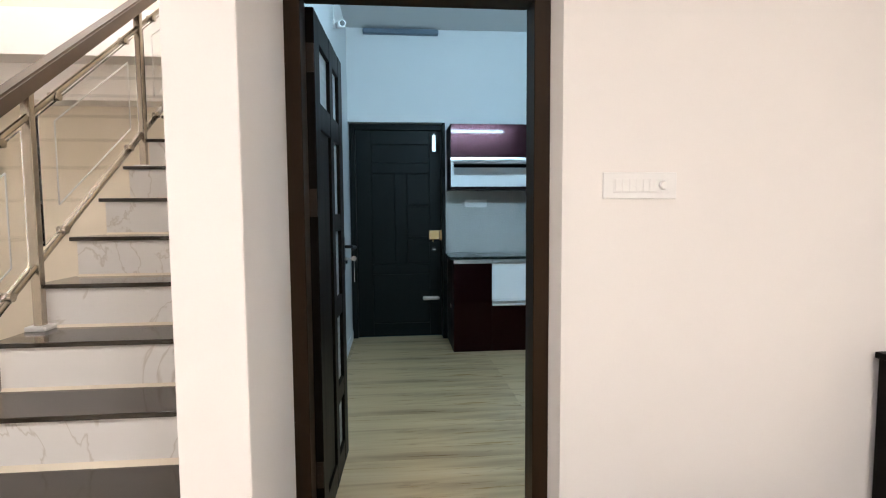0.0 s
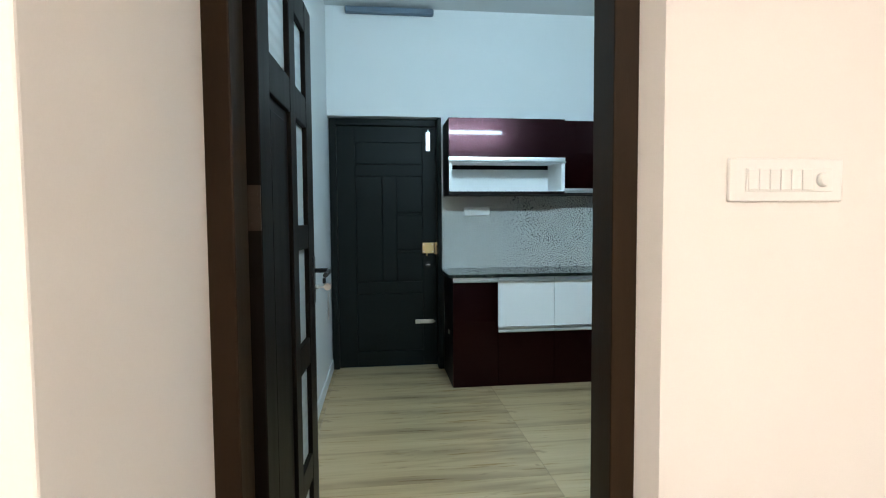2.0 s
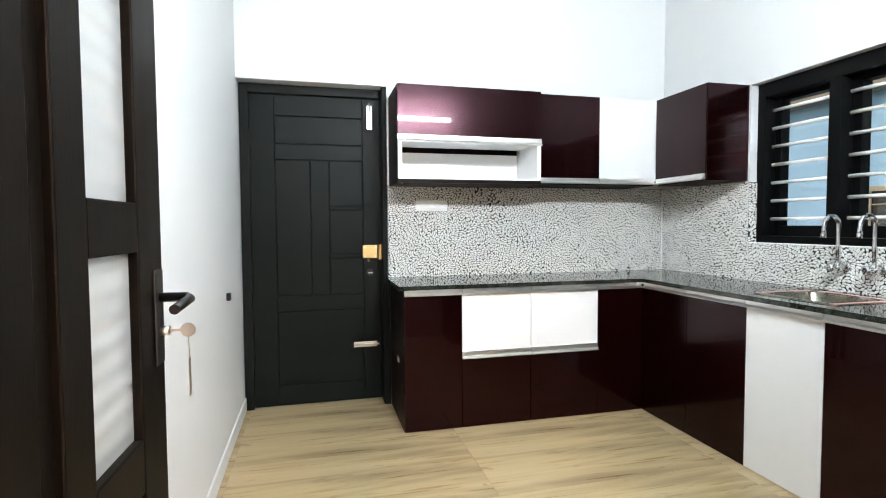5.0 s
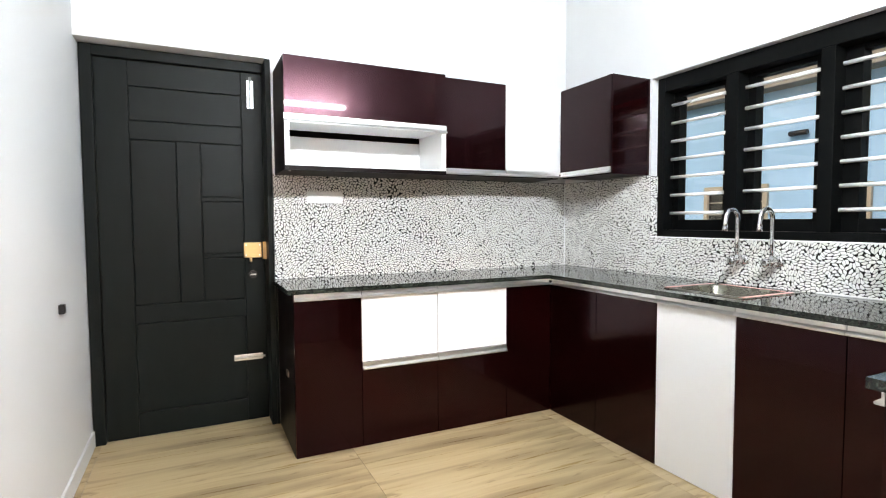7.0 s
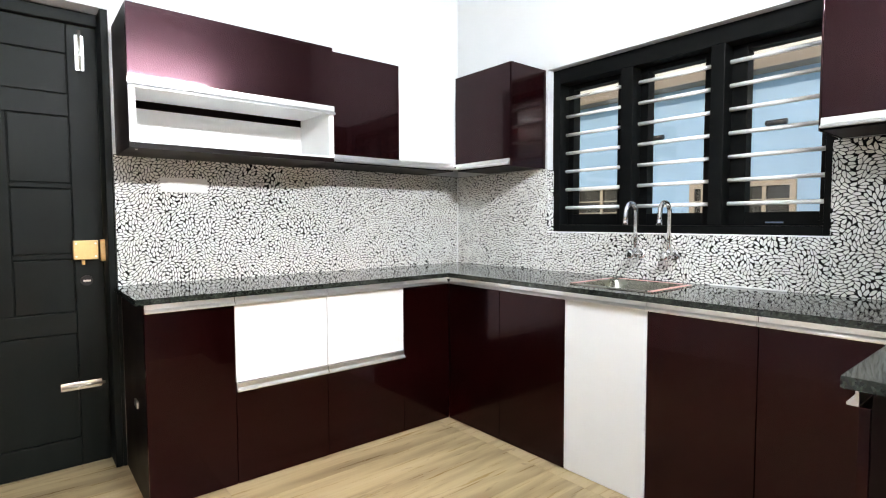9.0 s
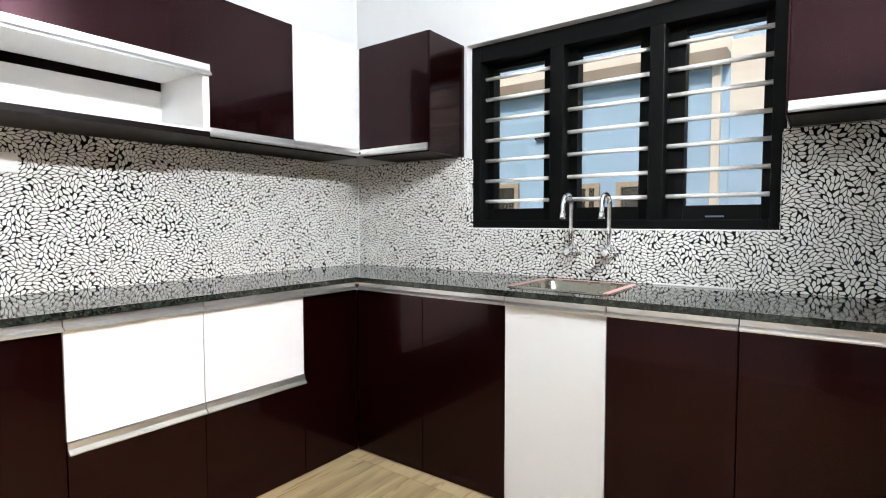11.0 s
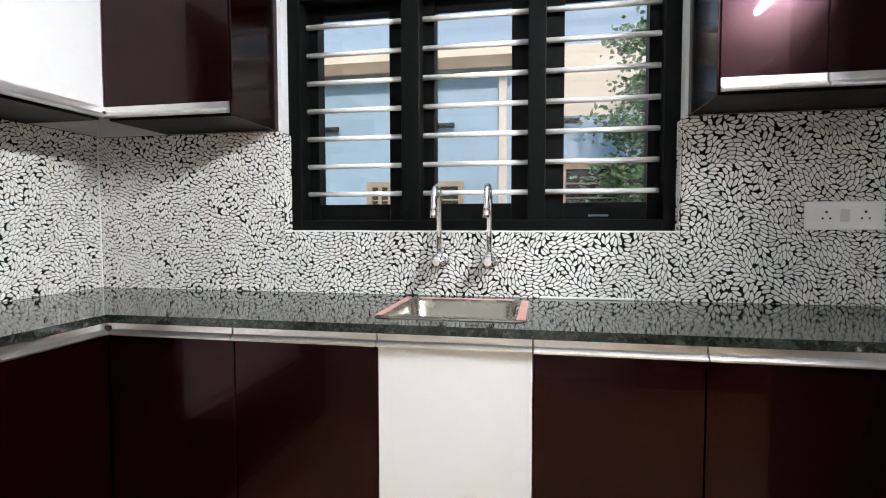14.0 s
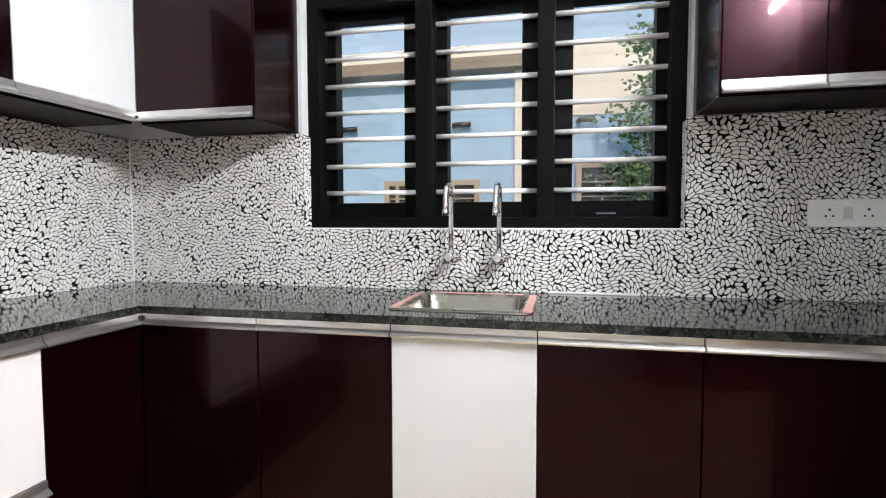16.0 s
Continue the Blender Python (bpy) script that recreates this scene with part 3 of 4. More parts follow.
def loft(bm, loops, cap=True):
    rings = [[bm.verts.new((x, y, z)) for x, y in pts] for pts, z in loops]
    k = len(rings[0])
    for r0, r1 in zip(rings, rings[1:]):
        for i in range(k):
            bm.faces.new((r0[i], r0[(i + 1) % k], r1[(i + 1) % k], r1[i])).smooth = True
    if cap:
        bm.faces.new(rings[-1])
    return bm


def sink():
    cx, cy = (HX0 + HX1) / 2, (HY0 + HY1) / 2
    s = thing("sink", (cx, cy, COUNTER), "inset stainless steel sink with red protective film on its rim", "sink")
    w, d = HX1 - HX0, HY1 - HY0
    z = COUNTER
    bm = loft(bmesh.new(), [(rounded(cx, cy, w + 0.062, d + 0.066, 0.03), z + 0.0005), (rounded(cx, cy, w + 0.058, d + 0.062, 0.03), z + 0.004),
                            (rounded(cx, cy, w - 0.004, d - 0.004, 0.05), z + 0.004), (rounded(cx, cy, w - 0.014, d - 0.014, 0.05), z - 0.004),
                            (rounded(cx, cy, w - 0.03, d - 0.03, 0.055), z - 0.13), (rounded(cx, cy, w - 0.07, d - 0.07, 0.05), z - 0.155)])
    bmesh.ops.recalc_face_normals(bm, faces=bm.faces[:])
    bowl = part("bowl", bm, STEEL, s)
    bm = sweep(bmesh.new(), [(cx, cy, z - 0.1549), (cx, cy, z - 0.152)], 0.04, 20)
    part("drain", bm, CHROME, bowl)
    zf = z + 0.0046
    for b in ((HX0 - 0.022, HX1 + 0.01, HY0 - 0.028, HY0 - 0.004), (HX0 - 0.014, HX1 + 0.01, HY1 + 0.006, HY1 + 0.027), (HX1 + 0.004, HX1 + 0.026, HY0 + 0.02, HY1 - 0.02)):
        part("film", solid((b[0], b[1], b[2], b[3], zf, zf + 0.0012)), REDFILM, s, "torn red protective film")


sink()


def tap(y):
    t = thing("tap", (2.778, y, 0.99), "chrome wall-mounted swan-neck tap above the sink", "tap", "taps over the sink")
    bm = sweep(bmesh.new(), [(2.778, y, 0.99), (2.772, y, 0.99), (2.768, y, 0.99)], [0.028, 0.027, 0.018], 20)
    part("flange", bm, CHROME, t)
    bm = sweep(bmesh.new(), [(2.77, y, 0.99), (2.735, y, 0.99), (2.70, y, 0.99)], [0.016, 0.019, 0.017], 16)
    sweep(bm, [(2.725, y, 0.985), (2.725, y, 1.015)], [0.02, 0.014], 16)
    part("valve_body", bm, CHROME, t)
    bm = sweep(bmesh.new(), [(2.70, y, 0.99), (2.672, y, 0.99), (2.668, y, 0.99)], [0.019, 0.021, 0.012], 14)
    sweep(bm, [(2.684, y - 0.022, 0.993), (2.684, y - 0.045, 0.996)], [0.008, 0.006], 10)
    part("knob", bm, CHROME, t)
    pts = [(2.725, y, 1.0), (2.725, y, 1.10), (2.725, y, 1.195)]
    pts += [(2.680 + 0.045 * math.cos(a), y, 1.195 + 0.05 * math.sin(a)) for a in [math.pi * k / 10 for k in range(1, 10)]]
    pts += [(2.633, y, 1.18), (2.630, y, 1.152)]
    part("spout", sweep(bmesh.new(), pts, 0.0105, 14), CHROME, t)
    bm = sweep(bmesh.new(), [(2.631, y, 1.162), (2.629, y, 1.138)], 0.0125, 14)
    part("aerator", bm, CHROME, t)


tap(3.587)
tap(3.413)

# upper cabinets
UZ0, UZ1, UT = 1.466, 1.49, 2.052
AX0, AX1 = 0.688, 1.612
AY, BY, RX = 4.650, 4.698, 2.488
c = thing("wall_cabinet", (1.15, 4.83, UZ0), "maroon wall cabinet with lift-up door above an open white niche", "wall cabinet", "wall cabinets")
part("body", solid((AX0, AX1, AY + 0.021, BACK, 1.735, UT)), CARCASS, c)
for x in (AX0, AX1 - 0.018):
    part("side_board", solid((x, x + 0.018, AY, BACK, UZ0, 1.7345)), CARCASS, c)
part("bottom_board", solid((AX0 + 0.0182, AX1 - 0.0182, AY, BACK, UZ0, UZ0 + 0.022)), CARCASS, c)
part("back_board", solid((AX0 + 0.0182, AX1 - 0.0182, BACK - 0.0135, BACK, UZ0 + 0.0222, 1.7345)), CARCASS, c)
part("niche_back", solid((AX0 + 0.0185, AX1 - 0.0185, BACK - 0.03, BACK - 0.014, 1.489, 1.690)), NICHE, c, "white niche back")
for x in (AX0 + 0.0185, AX1 - 0.027):
    part("niche_side", solid((x, x + 0.0085, AY + 0.002, BACK - 0.03, 1.489, 1.733)), NICHE, c, "white niche side")
part("niche_shelf", solid((AX0 + 0.027, AX1 - 0.027, AY + 0.002, BACK - 0.03, 1.489, 1.497)), NICHE, c, "white niche shelf")
part("niche_top", solid((AX0 + 0.027, AX1 - 0.027, AY + 0.03, BACK - 0.055, 1.722, 1.733)), NICHE, c, "white niche top")
for x in (AX0 + 0.001, AX1 - 0.026):
    part("edging", solid((x, x + 0.025, AY - 0.002, AY + 0.001, 1.489, 1.735)), NICHE, c)
d = part("door", solid((AX0 + 0.001, AX1 - 0.001, AY, AY + 0.019, 1.752, UT), bevel=0.0012), MAROON, c, "maroon gloss lift-up door")
part("handle", lip(AY, 1.708, "x", AX0 - 0.002, AX1 + 0.002, -1, 1.25), ALU, d, "aluminium profile handle")
bm = sweep(bmesh.new(), [(0.72, 4.70, UZ0), (0.72, 4.70, UZ0 - 0.004)], 0.006, 10)
part("screw_cap", bm, NICKEL, c)

for x0, x1, m in ((AX1, 2.057, MAROON), (2.057, RX, WHITE)):
    unit("wall_cabinet", "x", x0, x1, BY, BACK, 1.473, UT, [(x0, x1, 1.512, UT, m, 1.478)],
         ("white" if m is WHITE else "maroon") + " gloss wall cabinet above the tiled splashback", "wall cabinet", "wall cabinets")
unit("wall_cabinet", "y", 4.226, BY, RX, RIGHT, 1.473, UT, [(4.226, BY, 1.512, UT, MAROON, 1.478)],
     "maroon gloss wall cabinet between corner and window", "wall cabinet", "wall cabinets")
for a, b in ((2.502, 2.764), (2.24, 2.502), (1.935, 2.24)):
    unit("wall_cabinet", "y", a, b, 2.505, RIGHT, 1.473, UT, [(a, b, 1.512, UT, MAROON, 1.478)],
         "maroon gloss wall cabinet beyond the window", "wall cabinet", "wall cabinets")
# the run over the doorway wall's worktop
for a, b in ((1.62, 2.06), (2.06, 2.50)):
    unit("wall_cabinet", "x", a, b, 2.23, WALL1 + 0.004, 1.473, UT, [(a, b, 1.512, UT, MAROON, 1.478)],
         "maroon gloss wall cabinet on the doorway wall", "wall cabinet", "wall cabinets", out=1)
# glossy end panels facing the window
single("end_panel", solid((RX + 0.003, RIGHT, 4.2195, 4.2255, 1.470, UT), bevel=0.001), MAROON, (2.64, 4.222, 1.47), "maroon gloss end panel of a wall cabinet", "end panel")
single("end_panel", solid((2.508, RIGHT, 2.7645, 2.7705, 1.470, UT), bevel=0.001), MAROON, (2.65, 2.767, 1.47), "maroon gloss end panel of a wall cabinet", "end panel")


# ---------------------------------------------------------------- switches, lamps and small fixtures
def switch_plate(name, at, axis, w, h, rockers, label, knob=False, sockets=False):
    """A modular plate on a wall; axis 'y' faces -y, 'x' faces -x."""
    s = thing(name, at, label, "switch plate")

    def put(u0, u1, d0, d1, w0, w1):
        x, y, z = at
        return (x + u0, x + u1, y - d1, y - d0, z + w0, z + w1) if axis == "y" else (x - d1, x - d0, y - u1, y - u0, z + w0, z + w1)
    part("plate", solid(put(-w / 2, w / 2, 0, 0.009, -h / 2, h / 2), bevel=0.003), PLASTIC, s)
    part("inner_plate", solid(put(-w * 0.36, w * 0.40, 0.009, 0.0115, -h * 0.27, h * 0.27), bevel=0.001), PLASTIC, s)
    n = rockers
    for k in range(n):
        u = -w * 0.35 + k * w * 0.094
        part("rocker", solid(put(u + 0.0008, u + w * 0.094 - 0.0008, 0.0115, 0.0145, -h * 0.24, h * 0.24), bevel=0.0012), PLASTIC if not sockets else GREYPLASTIC, s)
    if knob:
        x, y, z = at
        bm = sweep(bmesh.new(), [(x + w * 0.31, y - 0.0115, z), (x + w * 0.31, y - 0.022, z)], [h * 0.17, h * 0.13], 16)
        part("regulator_knob", bm, PLASTIC, s)
    if sockets:
        # socket, rocker, socket; the pin holes are round
        part("rocker", solid(put(-0.013, 0.013, 0.0115, 0.0142, -h * 0.22, h * 0.22), bevel=0.0012), GREYPLASTIC, s)
        for u in (-w * 0.235, w * 0.255):
            face = part("socket_face", solid(put(u - 0.028, u + 0.028, 0.0115, 0.0125, -h * 0.26, h * 0.26), bevel=0.0006), PLASTIC, s)
            for du, dz, r in ((0, 0.011, 0.0042), (-0.0105, -0.009, 0.0033), (0.0105, -0.009, 0.0033)):
                x, y, z = at
                part("pin_hole", sweep(bmesh.new(), [(x - 0.0124, y - u - du, z + dz), (x - 0.0129, y - u - du, z + dz)], r, 10), BLACK, face)
    return s


switch_plate("switch_plate", (1.043, WALL0, 1.345), "y", 0.272, 0.094, 6, "white modular switch plate with fan regulator on the hall wall", knob=True)
switch_plate("switch_plate", (0.972, BACK - 0.0165, 1.340), "y", 0.215, 0.070, 4, "white switch plate on the splashback below the wall cabinet")
switch_plate("socket_plate", (RIGHT - 0.0165, 2.318, 1.143), "x", 0.22, 0.088, 0, "white double socket plate on the splashback", sockets=True)
single("door_stop", solid((LEFT, LEFT + 0.022, 4.485, 4.52, 0.815, 0.855), bevel=0.004), BLACK, (LEFT, 4.5, 0.815), "small black door stop on the white wall", "door stop")


def tube_light():
    t = thing("tube_light", (1.14, WALL1, 2.40), "lit white batten tube light on the wall above the doorway", "tube light")
    part("batten", solid((0.50, 1.77, WALL1, WALL1 + 0.030, 2.37, 2.43), bevel=0.004), PLASTIC, t)
    for x in (0.515, 1.735):
        part("end_cap", solid((x, x + 0.02, WALL1 + 0.030, WALL1 + 0.052, 2.376, 2.424), bevel=0.003), PLASTIC, t)
    prof = [(WALL1 + 0.0305, 2.379), (WALL1 + 0.044, 2.382), (WALL1 + 0.0485, 2.392), (WALL1 + 0.0485, 2.408), (WALL1 + 0.044, 2.418), (WALL1 + 0.0305, 2.421)]
    part("diffuser", prism(bmesh.new(), prof, "x", 0.536, 1.734), TUBE, t, "glowing white diffuser")


def batten():
    b = thing("batten_lamp", (0.25, BACK, 2.93), "unlit slate-grey batten lamp high on the wall", "batten lamp")
    part("housing", solid((-0.10, 0.615, BACK - 0.06, BACK, 2.935, 2.985), bevel=0.012), BATTEN, b)
    part("diffuser", solid((-0.09, 0.605, BACK - 0.064, BACK - 0.06, 2.942, 2.978)), BATTEN, b)


def wall_spot():
    s = thing("wall_spotlight", (LEFT, 3.95, 2.62), "small white wall camera with a dark lens on a short arm", "wall camera")
    part("base", sweep(bmesh.new(), [(LEFT, 3.95, 2.66), (LEFT + 0.015, 3.95, 2.66)], 0.03, 16), PLASTIC, s)
    part("arm", sweep(bmesh.new(), [(LEFT + 0.012, 3.95, 2.66), (LEFT + 0.05, 3.93, 2.65)], 0.008, 10), PLASTIC, s)
    body = part("housing", sweep(bmesh.new(), [(LEFT + 0.035, 3.99, 2.66), (LEFT + 0.075, 3.87, 2.635)], 0.027, 18), PLASTIC, s)
    part("lens", sweep(bmesh.new(), [(LEFT + 0.0745, 3.871, 2.635), (LEFT + 0.077, 3.862, 2.633)], 0.019, 16), BLACK, body)
    part("cable", sweep(bmesh.new(), [(LEFT + 0.004, 3.955, 2.69), (LEFT + 0.004, 3.955, 2.88)], 0.004, 8), PLASTIC, s)


tube_light()
batten()
wall_spot()


def fill_panel(x, y, z, w=0.5):
    p = thing("fill_light", (x, y, z), "added square panel lamp, out of view, that lights hall and stairs", "ceiling light", "hall ceiling lights")
    part("frame", solid((x - w / 2 - 0.02, x + w / 2 + 0.02, y - w / 2 - 0.02, y + w / 2 + 0.02, z - 0.012, z)), PLASTIC, p)
    part("diffuser", solid((x - w / 2, x + w / 2, y - w / 2, y + w / 2, z - 0.015, z - 0.0125)), PANEL, p)


# added lamps, never in view, placed to brighten hall, doorway reveal and stairs
fill_panel(1.5, -1.5, TOP)
fill_panel(-1.0, -1.4, TOP)
fill_panel(-1.9, 3.1, TOP + 1.5)

# dark furniture at the hall wall's far end
f = thing("console_table", (2.28, 1.5, 0), "dark wooden console standing against the cream hall wall", "console table")
part("top", solid((1.972, 2.83, 1.30, 1.70, 0.695, 0.72), bevel=0.004), DARKWOOD, f)
part("body", solid((1.985, 2.815, 1.33, 1.695, 0.06, 0.695), bevel=0.003), DARKWOOD, f)
part("plinth", solid((2.0, 2.80, 1.35, 1.69, 0.0, 0.06)), DARKWOOD, f)


# ---------------------------------------------------------------- stairs
def stairs():
    s = thing("stairs", (-0.85, 2.2, 0), "staircase with white marble risers and polished black treads", "stairs", kind="structure")
    x0, x1, rise, run = -1.26, -0.375, 0.18, 0.25
    y0, z0 = 1.65, 0.60           # the nose of step 3
    for j in range(-3, 10):
        z, y = z0 + rise * j, y0 + run * j
        xr = x1 if y < WALL1 else -0.46
        part("tread", solid((x0 - 0.02, xr, y, y + run + 0.03, z - 0.002, z + 0.016), bevel=0.003), TREAD, s)
        part("riser", solid((x0, xr, y + 0.025, y + run + 0.02, max(0.0, z - rise + 0.015), z - 0.002)), MARBLE, s)
    # solid waist below, plastered
    bm = prism(bmesh.new(), [(1.0, 0.0), (1.75, 0.5), (4.2, 2.264), (4.2, 0.0)], "x", x0 + 0.004, -0.47)
    part("waist", bm, STAIR_WALL_SHADED, s)
    r = thing("stair_rail", (-1.25, 2.5, 0.79), "stair railing of glass panels, steel posts and a brown handrail", "stair railing")
    X, k = -1.245, 0.70

    def line(y, za, ya):
        return (X, y, za + (y - ya) * k)
    for y, zb, zt in ((2.13, 0.795, 1.765), (3.07, 1.515, 2.41), (1.19, 0.075, 1.10)):
        bm = solid((X - 0.018, X + 0.018, y - 0.016, y + 0.016, zb, zt), bevel=0.003)
        post = part("post", bm, RAILSTEEL, r)
        part("base_plate", solid((X - 0.04, X + 0.04, y - 0.04, y + 0.04, zb, zb + 0.02), bevel=0.006), PLASTIC, post, "white post foot")
    ya, yb = 1.0, 3.9
    def slope_bar(h, w, za, y_ref):
        bm = bmesh.new()
        prof = [(-w, -h), (w, -h), (w, h), (-w, h)]
        rings = []
        for y in (ya, yb):
            c = Vector(line(y, za, y_ref))
            rings.append([bm.verts.new(c + Vector((u, -0.57 * v, 0.82 * v))) for u, v in prof])
        for i in range(4):
            bm.faces.new((rings[0][i], rings[0][(i + 1) % 4], rings[1][(i + 1) % 4], rings[1][i]))
        bm.faces.new(rings[0][::-1]), bm.faces.new(rings[1])
        bmesh.ops.recalc_face_normals(bm, faces=bm.faces[:])
        bmesh.ops.bevel(bm, geom=bm.edges[:], offset=0.008, segments=3, affect="EDGES")
        return bm
    part("handrail", slope_bar(0.032, 0.032, 1.668, 1.99), RAILWOOD, r, "brown stained wooden handrail")
    part("rod", sweep(bmesh.new(), [line(ya, 1.538, 1.98), line(yb, 1.538, 1.98)], 0.013, 12), RAILSTEEL, r)
    part("rod", sweep(bmesh.new(), [line(ya, 0.915, 1.926), line(yb, 0.915, 1.926)], 0.013, 12), RAILSTEEL, r)
    for a, b in ((1.25, 2.08), (2.18, 3.02), (3.12, 3.9)):
        def low(y): return 0.915 + (y - 1.926) * k + 0.035
        def high(y): return 1.538 + (y - 1.98) * k - 0.03
        bm = prism(bmesh.new(), [(a, low(a)), (b, low(b)), (b, high(b)), (a, high(a))], "x", X - 0.005, X + 0.005)
        g = part("glass_panel", bm, RAILGLASS, r, "clear glass panel with etched border")
        g.visible_shadow = False
        # etched line inside the border
        i = 0.10
        loop = [(a + i, low(a + i) + i), (b - i, low(b - i) + i * 0.7), (b - i, high(b - i) - i), (a + i, high(a + i) - i * 0.7)]
        bm = bmesh.new()
        for p, q in zip(loop, loop[1:] + loop[:1]):
            sweep(bm, [(X + 0.006, *p), (X + 0.006, *q)], 0.0035, 5)
        part("etching", bm, GREYPLASTIC, g)
        for y in (a + 0.12, b - 0.12):
            for f, s_ in ((low, -0.02), (high, 0.02)):
                bm = sweep(bmesh.new(), [(X - 0.02, y, f(y) + s_), (X + 0.022, y, f(y) + s_)], 0.018, 12)
                part("clip", bm, RAILSTEEL, r)


stairs()


# ---------------------------------------------------------------- outside the window
setting("ground", solid((3.02, 400, -300, 300, -0.5, -0.35)), EARTH, "bare earth yard between the houses", "ground")
h = thing("neighbour_house", (8.0, 4.0, -0.35), "pale blue and cream neighbouring house with barred windows", "house")
HX = 7.0
part("wall", solid((HX, HX + 6, 3.56, 14, -0.35, 2.83)), BLUE, h, "pale blue wall")
part("wall", solid((HX + 0.05, HX + 6, -9, 3.56, -0.35, 2.32)), BLUE, h, "pale blue lower wall")
part("wall", solid((HX + 0.02, HX + 6, -9, 3.56, 2.32, 3.11)), CREAM, h, "cream upper wall")
part("column", solid((HX - 0.08, HX + 0.2, 3.64, 3.73, -0.35, 2.99), bevel=0.01), CREAM, h, "cream corner column")
part("sunshade", solid((HX - 0.25, HX + 0.02, 3.56, 14, 2.83, 2.97), bevel=0.01), SLAB, h, "weathered concrete sunshade")
part("parapet", solid((HX - 0.02, HX + 0.15, 3.56, 14, 2.97, 3.17), bevel=0.01), CREAM, h, "cream parapet")
part("roof", solid((HX + 0.15, HX + 6, -9, 14, 2.9, 3.02)), SLAB, h)
for y0, y1, z0, z1 in ((1.75, 2.98, 0.75, 1.72), (4.2, 4.72, 0.6, 1.55), (5.05, 5.25, 0.6, 1.55), (6.2, 7.0, 0.6, 1.6)):
    w = part("window", solid((HX - 0.01, HX + 0.06, y0, y1, z0, z1)), OUTWINDOW, h, "dark barred window")
    part("frame", solid((HX - 0.05, HX - 0.011, y0 - 0.06, y0, z0, z1 + 0.06), (HX - 0.05, HX - 0.011, y1, y1 + 0.06, z0, z1 + 0.06), (HX - 0.05, HX - 0.011, y0, y1, z1, z1 + 0.06)), OUTFRAME, w)
    bm = bmesh.new()
    for k in range(1, 6):
        zz = z0 + (z1 - z0) * k / 6
        sweep(bm, [(HX - 0.03, y0, zz), (HX - 0.03, y1, zz)], 0.008, 6)
    box(bm, HX - 0.04, HX - 0.02, (y0 + y1) / 2 - 0.02, (y0 + y1) / 2 + 0.02, z0, z1)
    part("grille", bm, OUTFRAME, w)
for y0, y1 in ((4.24, 4.44), (5.66, 5.86), (2.84, 3.0)):
    part("pipe_stub", sweep(bmesh.new(), [(HX - 0.06, y0, 2.25), (HX - 0.06, y1, 2.25), (HX + 0.06, y1 + 0.02, 2.25)], 0.032, 12), OUTWINDOW, h, "dark pipe stub on the wall")


def tree(at, height, spread, leaves, seed):
    rng = random.Random(seed)
    t = thing("tree", at, "slender green-leaved tree in front of the neighbouring house", "tree")
    o = Vector(at)
    bm = bmesh.new()
    trunk = [o + Vector((0.05 * math.sin(2.3 * k), 0.06 * math.sin(1.7 * k + 1), height * k / 7)) for k in range(8)]
    sweep(bm, trunk, [0.055 - 0.005 * k for k in range(8)], 8)
    ends = []
    for k in range(34):
        i = rng.choice((3, 4, 4, 4, 5, 5, 5, 6, 6, 7))
        a, up = rng.uniform(0, 2 * math.pi), rng.uniform(0.15, 0.8)
        p = trunk[i]
        d = Vector((math.cos(a), math.sin(a), up)).normalized()
        ln = spread * rng.uniform(0.45, 1.0) * (1.0 if i < 6 else 0.75)
        mid_p = p + d * ln * 0.5 + Vector((0, 0, 0.04))
        q = p + d * ln + Vector((0, 0, -0.05))
        sweep(bm, [p, mid_p, q], [0.014, 0.009, 0.004], 5)
        ends += [(p, mid_p, q)]
    part("trunk", bm, BARK, t)
    verts, faces = [], []
    for _ in range(leaves):
        p, mm, q = rng.choice(ends)
        s = rng.random()
        c = mm.lerp(q, s) + Vector((rng.gauss(0, 0.10), rng.gauss(0, 0.10), rng.gauss(0, 0.09)))
        u = Vector((rng.gauss(0, 1), rng.gauss(0, 1), rng.gauss(0, 0.6))).normalized()
        v = u.cross(Vector((rng.gauss(0, 1), rng.gauss(0, 1), rng.gauss(0, 1)))).normalized()
        ln, wd = rng.uniform(0.05, 0.09), rng.uniform(0.015, 0.028)
        n0 = u.cross(v) * 0.012
        b = len(verts)
        verts += [c - u * ln / 2, c + v * wd - n0, c + u * ln / 2, c - v * wd - n0, c + n0]
        faces += [(b, b + 1, b + 4), (b + 1, b + 2, b + 4), (b + 2, b + 3, b + 4), (b + 3, b, b + 4)]
    me = bpy.data.meshes.new("crown")
    me.from_pydata(verts, [], faces)
    me.transform(Matrix.Translation(-o))
    me.materials.append(LEAF)
    cr = new("crown", me)
    cr.parent = t


tree((6.1, 2.12, -0.35), 3.0, 0.72, 3000, 5)


# ---------------------------------------------------------------- floor tiles of the kitchen
setting_floor = thing("floor_kitchen", (0, 0, 0), "wood-print porcelain tile floor with fine joints", "floor", kind="structure")
TW, TD = 1.2, 0.6
bmt = solid((0.0008, TW - 0.0008, 0.0008, TD - 0.0008, -0.010, 0.0))
tile_mesh = bpy.data.meshes.new("tile")
bmt.to_mesh(tile_mesh)
bmt.free()
tile_mesh.materials.append(WOODTILE)
for i in range(-2, 2):
    for j in range(-4, 3):
        x, y = 0.98 + TW * i, 3.70 + TD * j
        if x > 2.75 or y > 5.3 or x + TW < -0.3:
            continue
        o = new("tile", tile_mesh)
        o.location = (x, y, 0.0)
        o.parent = setting_floor

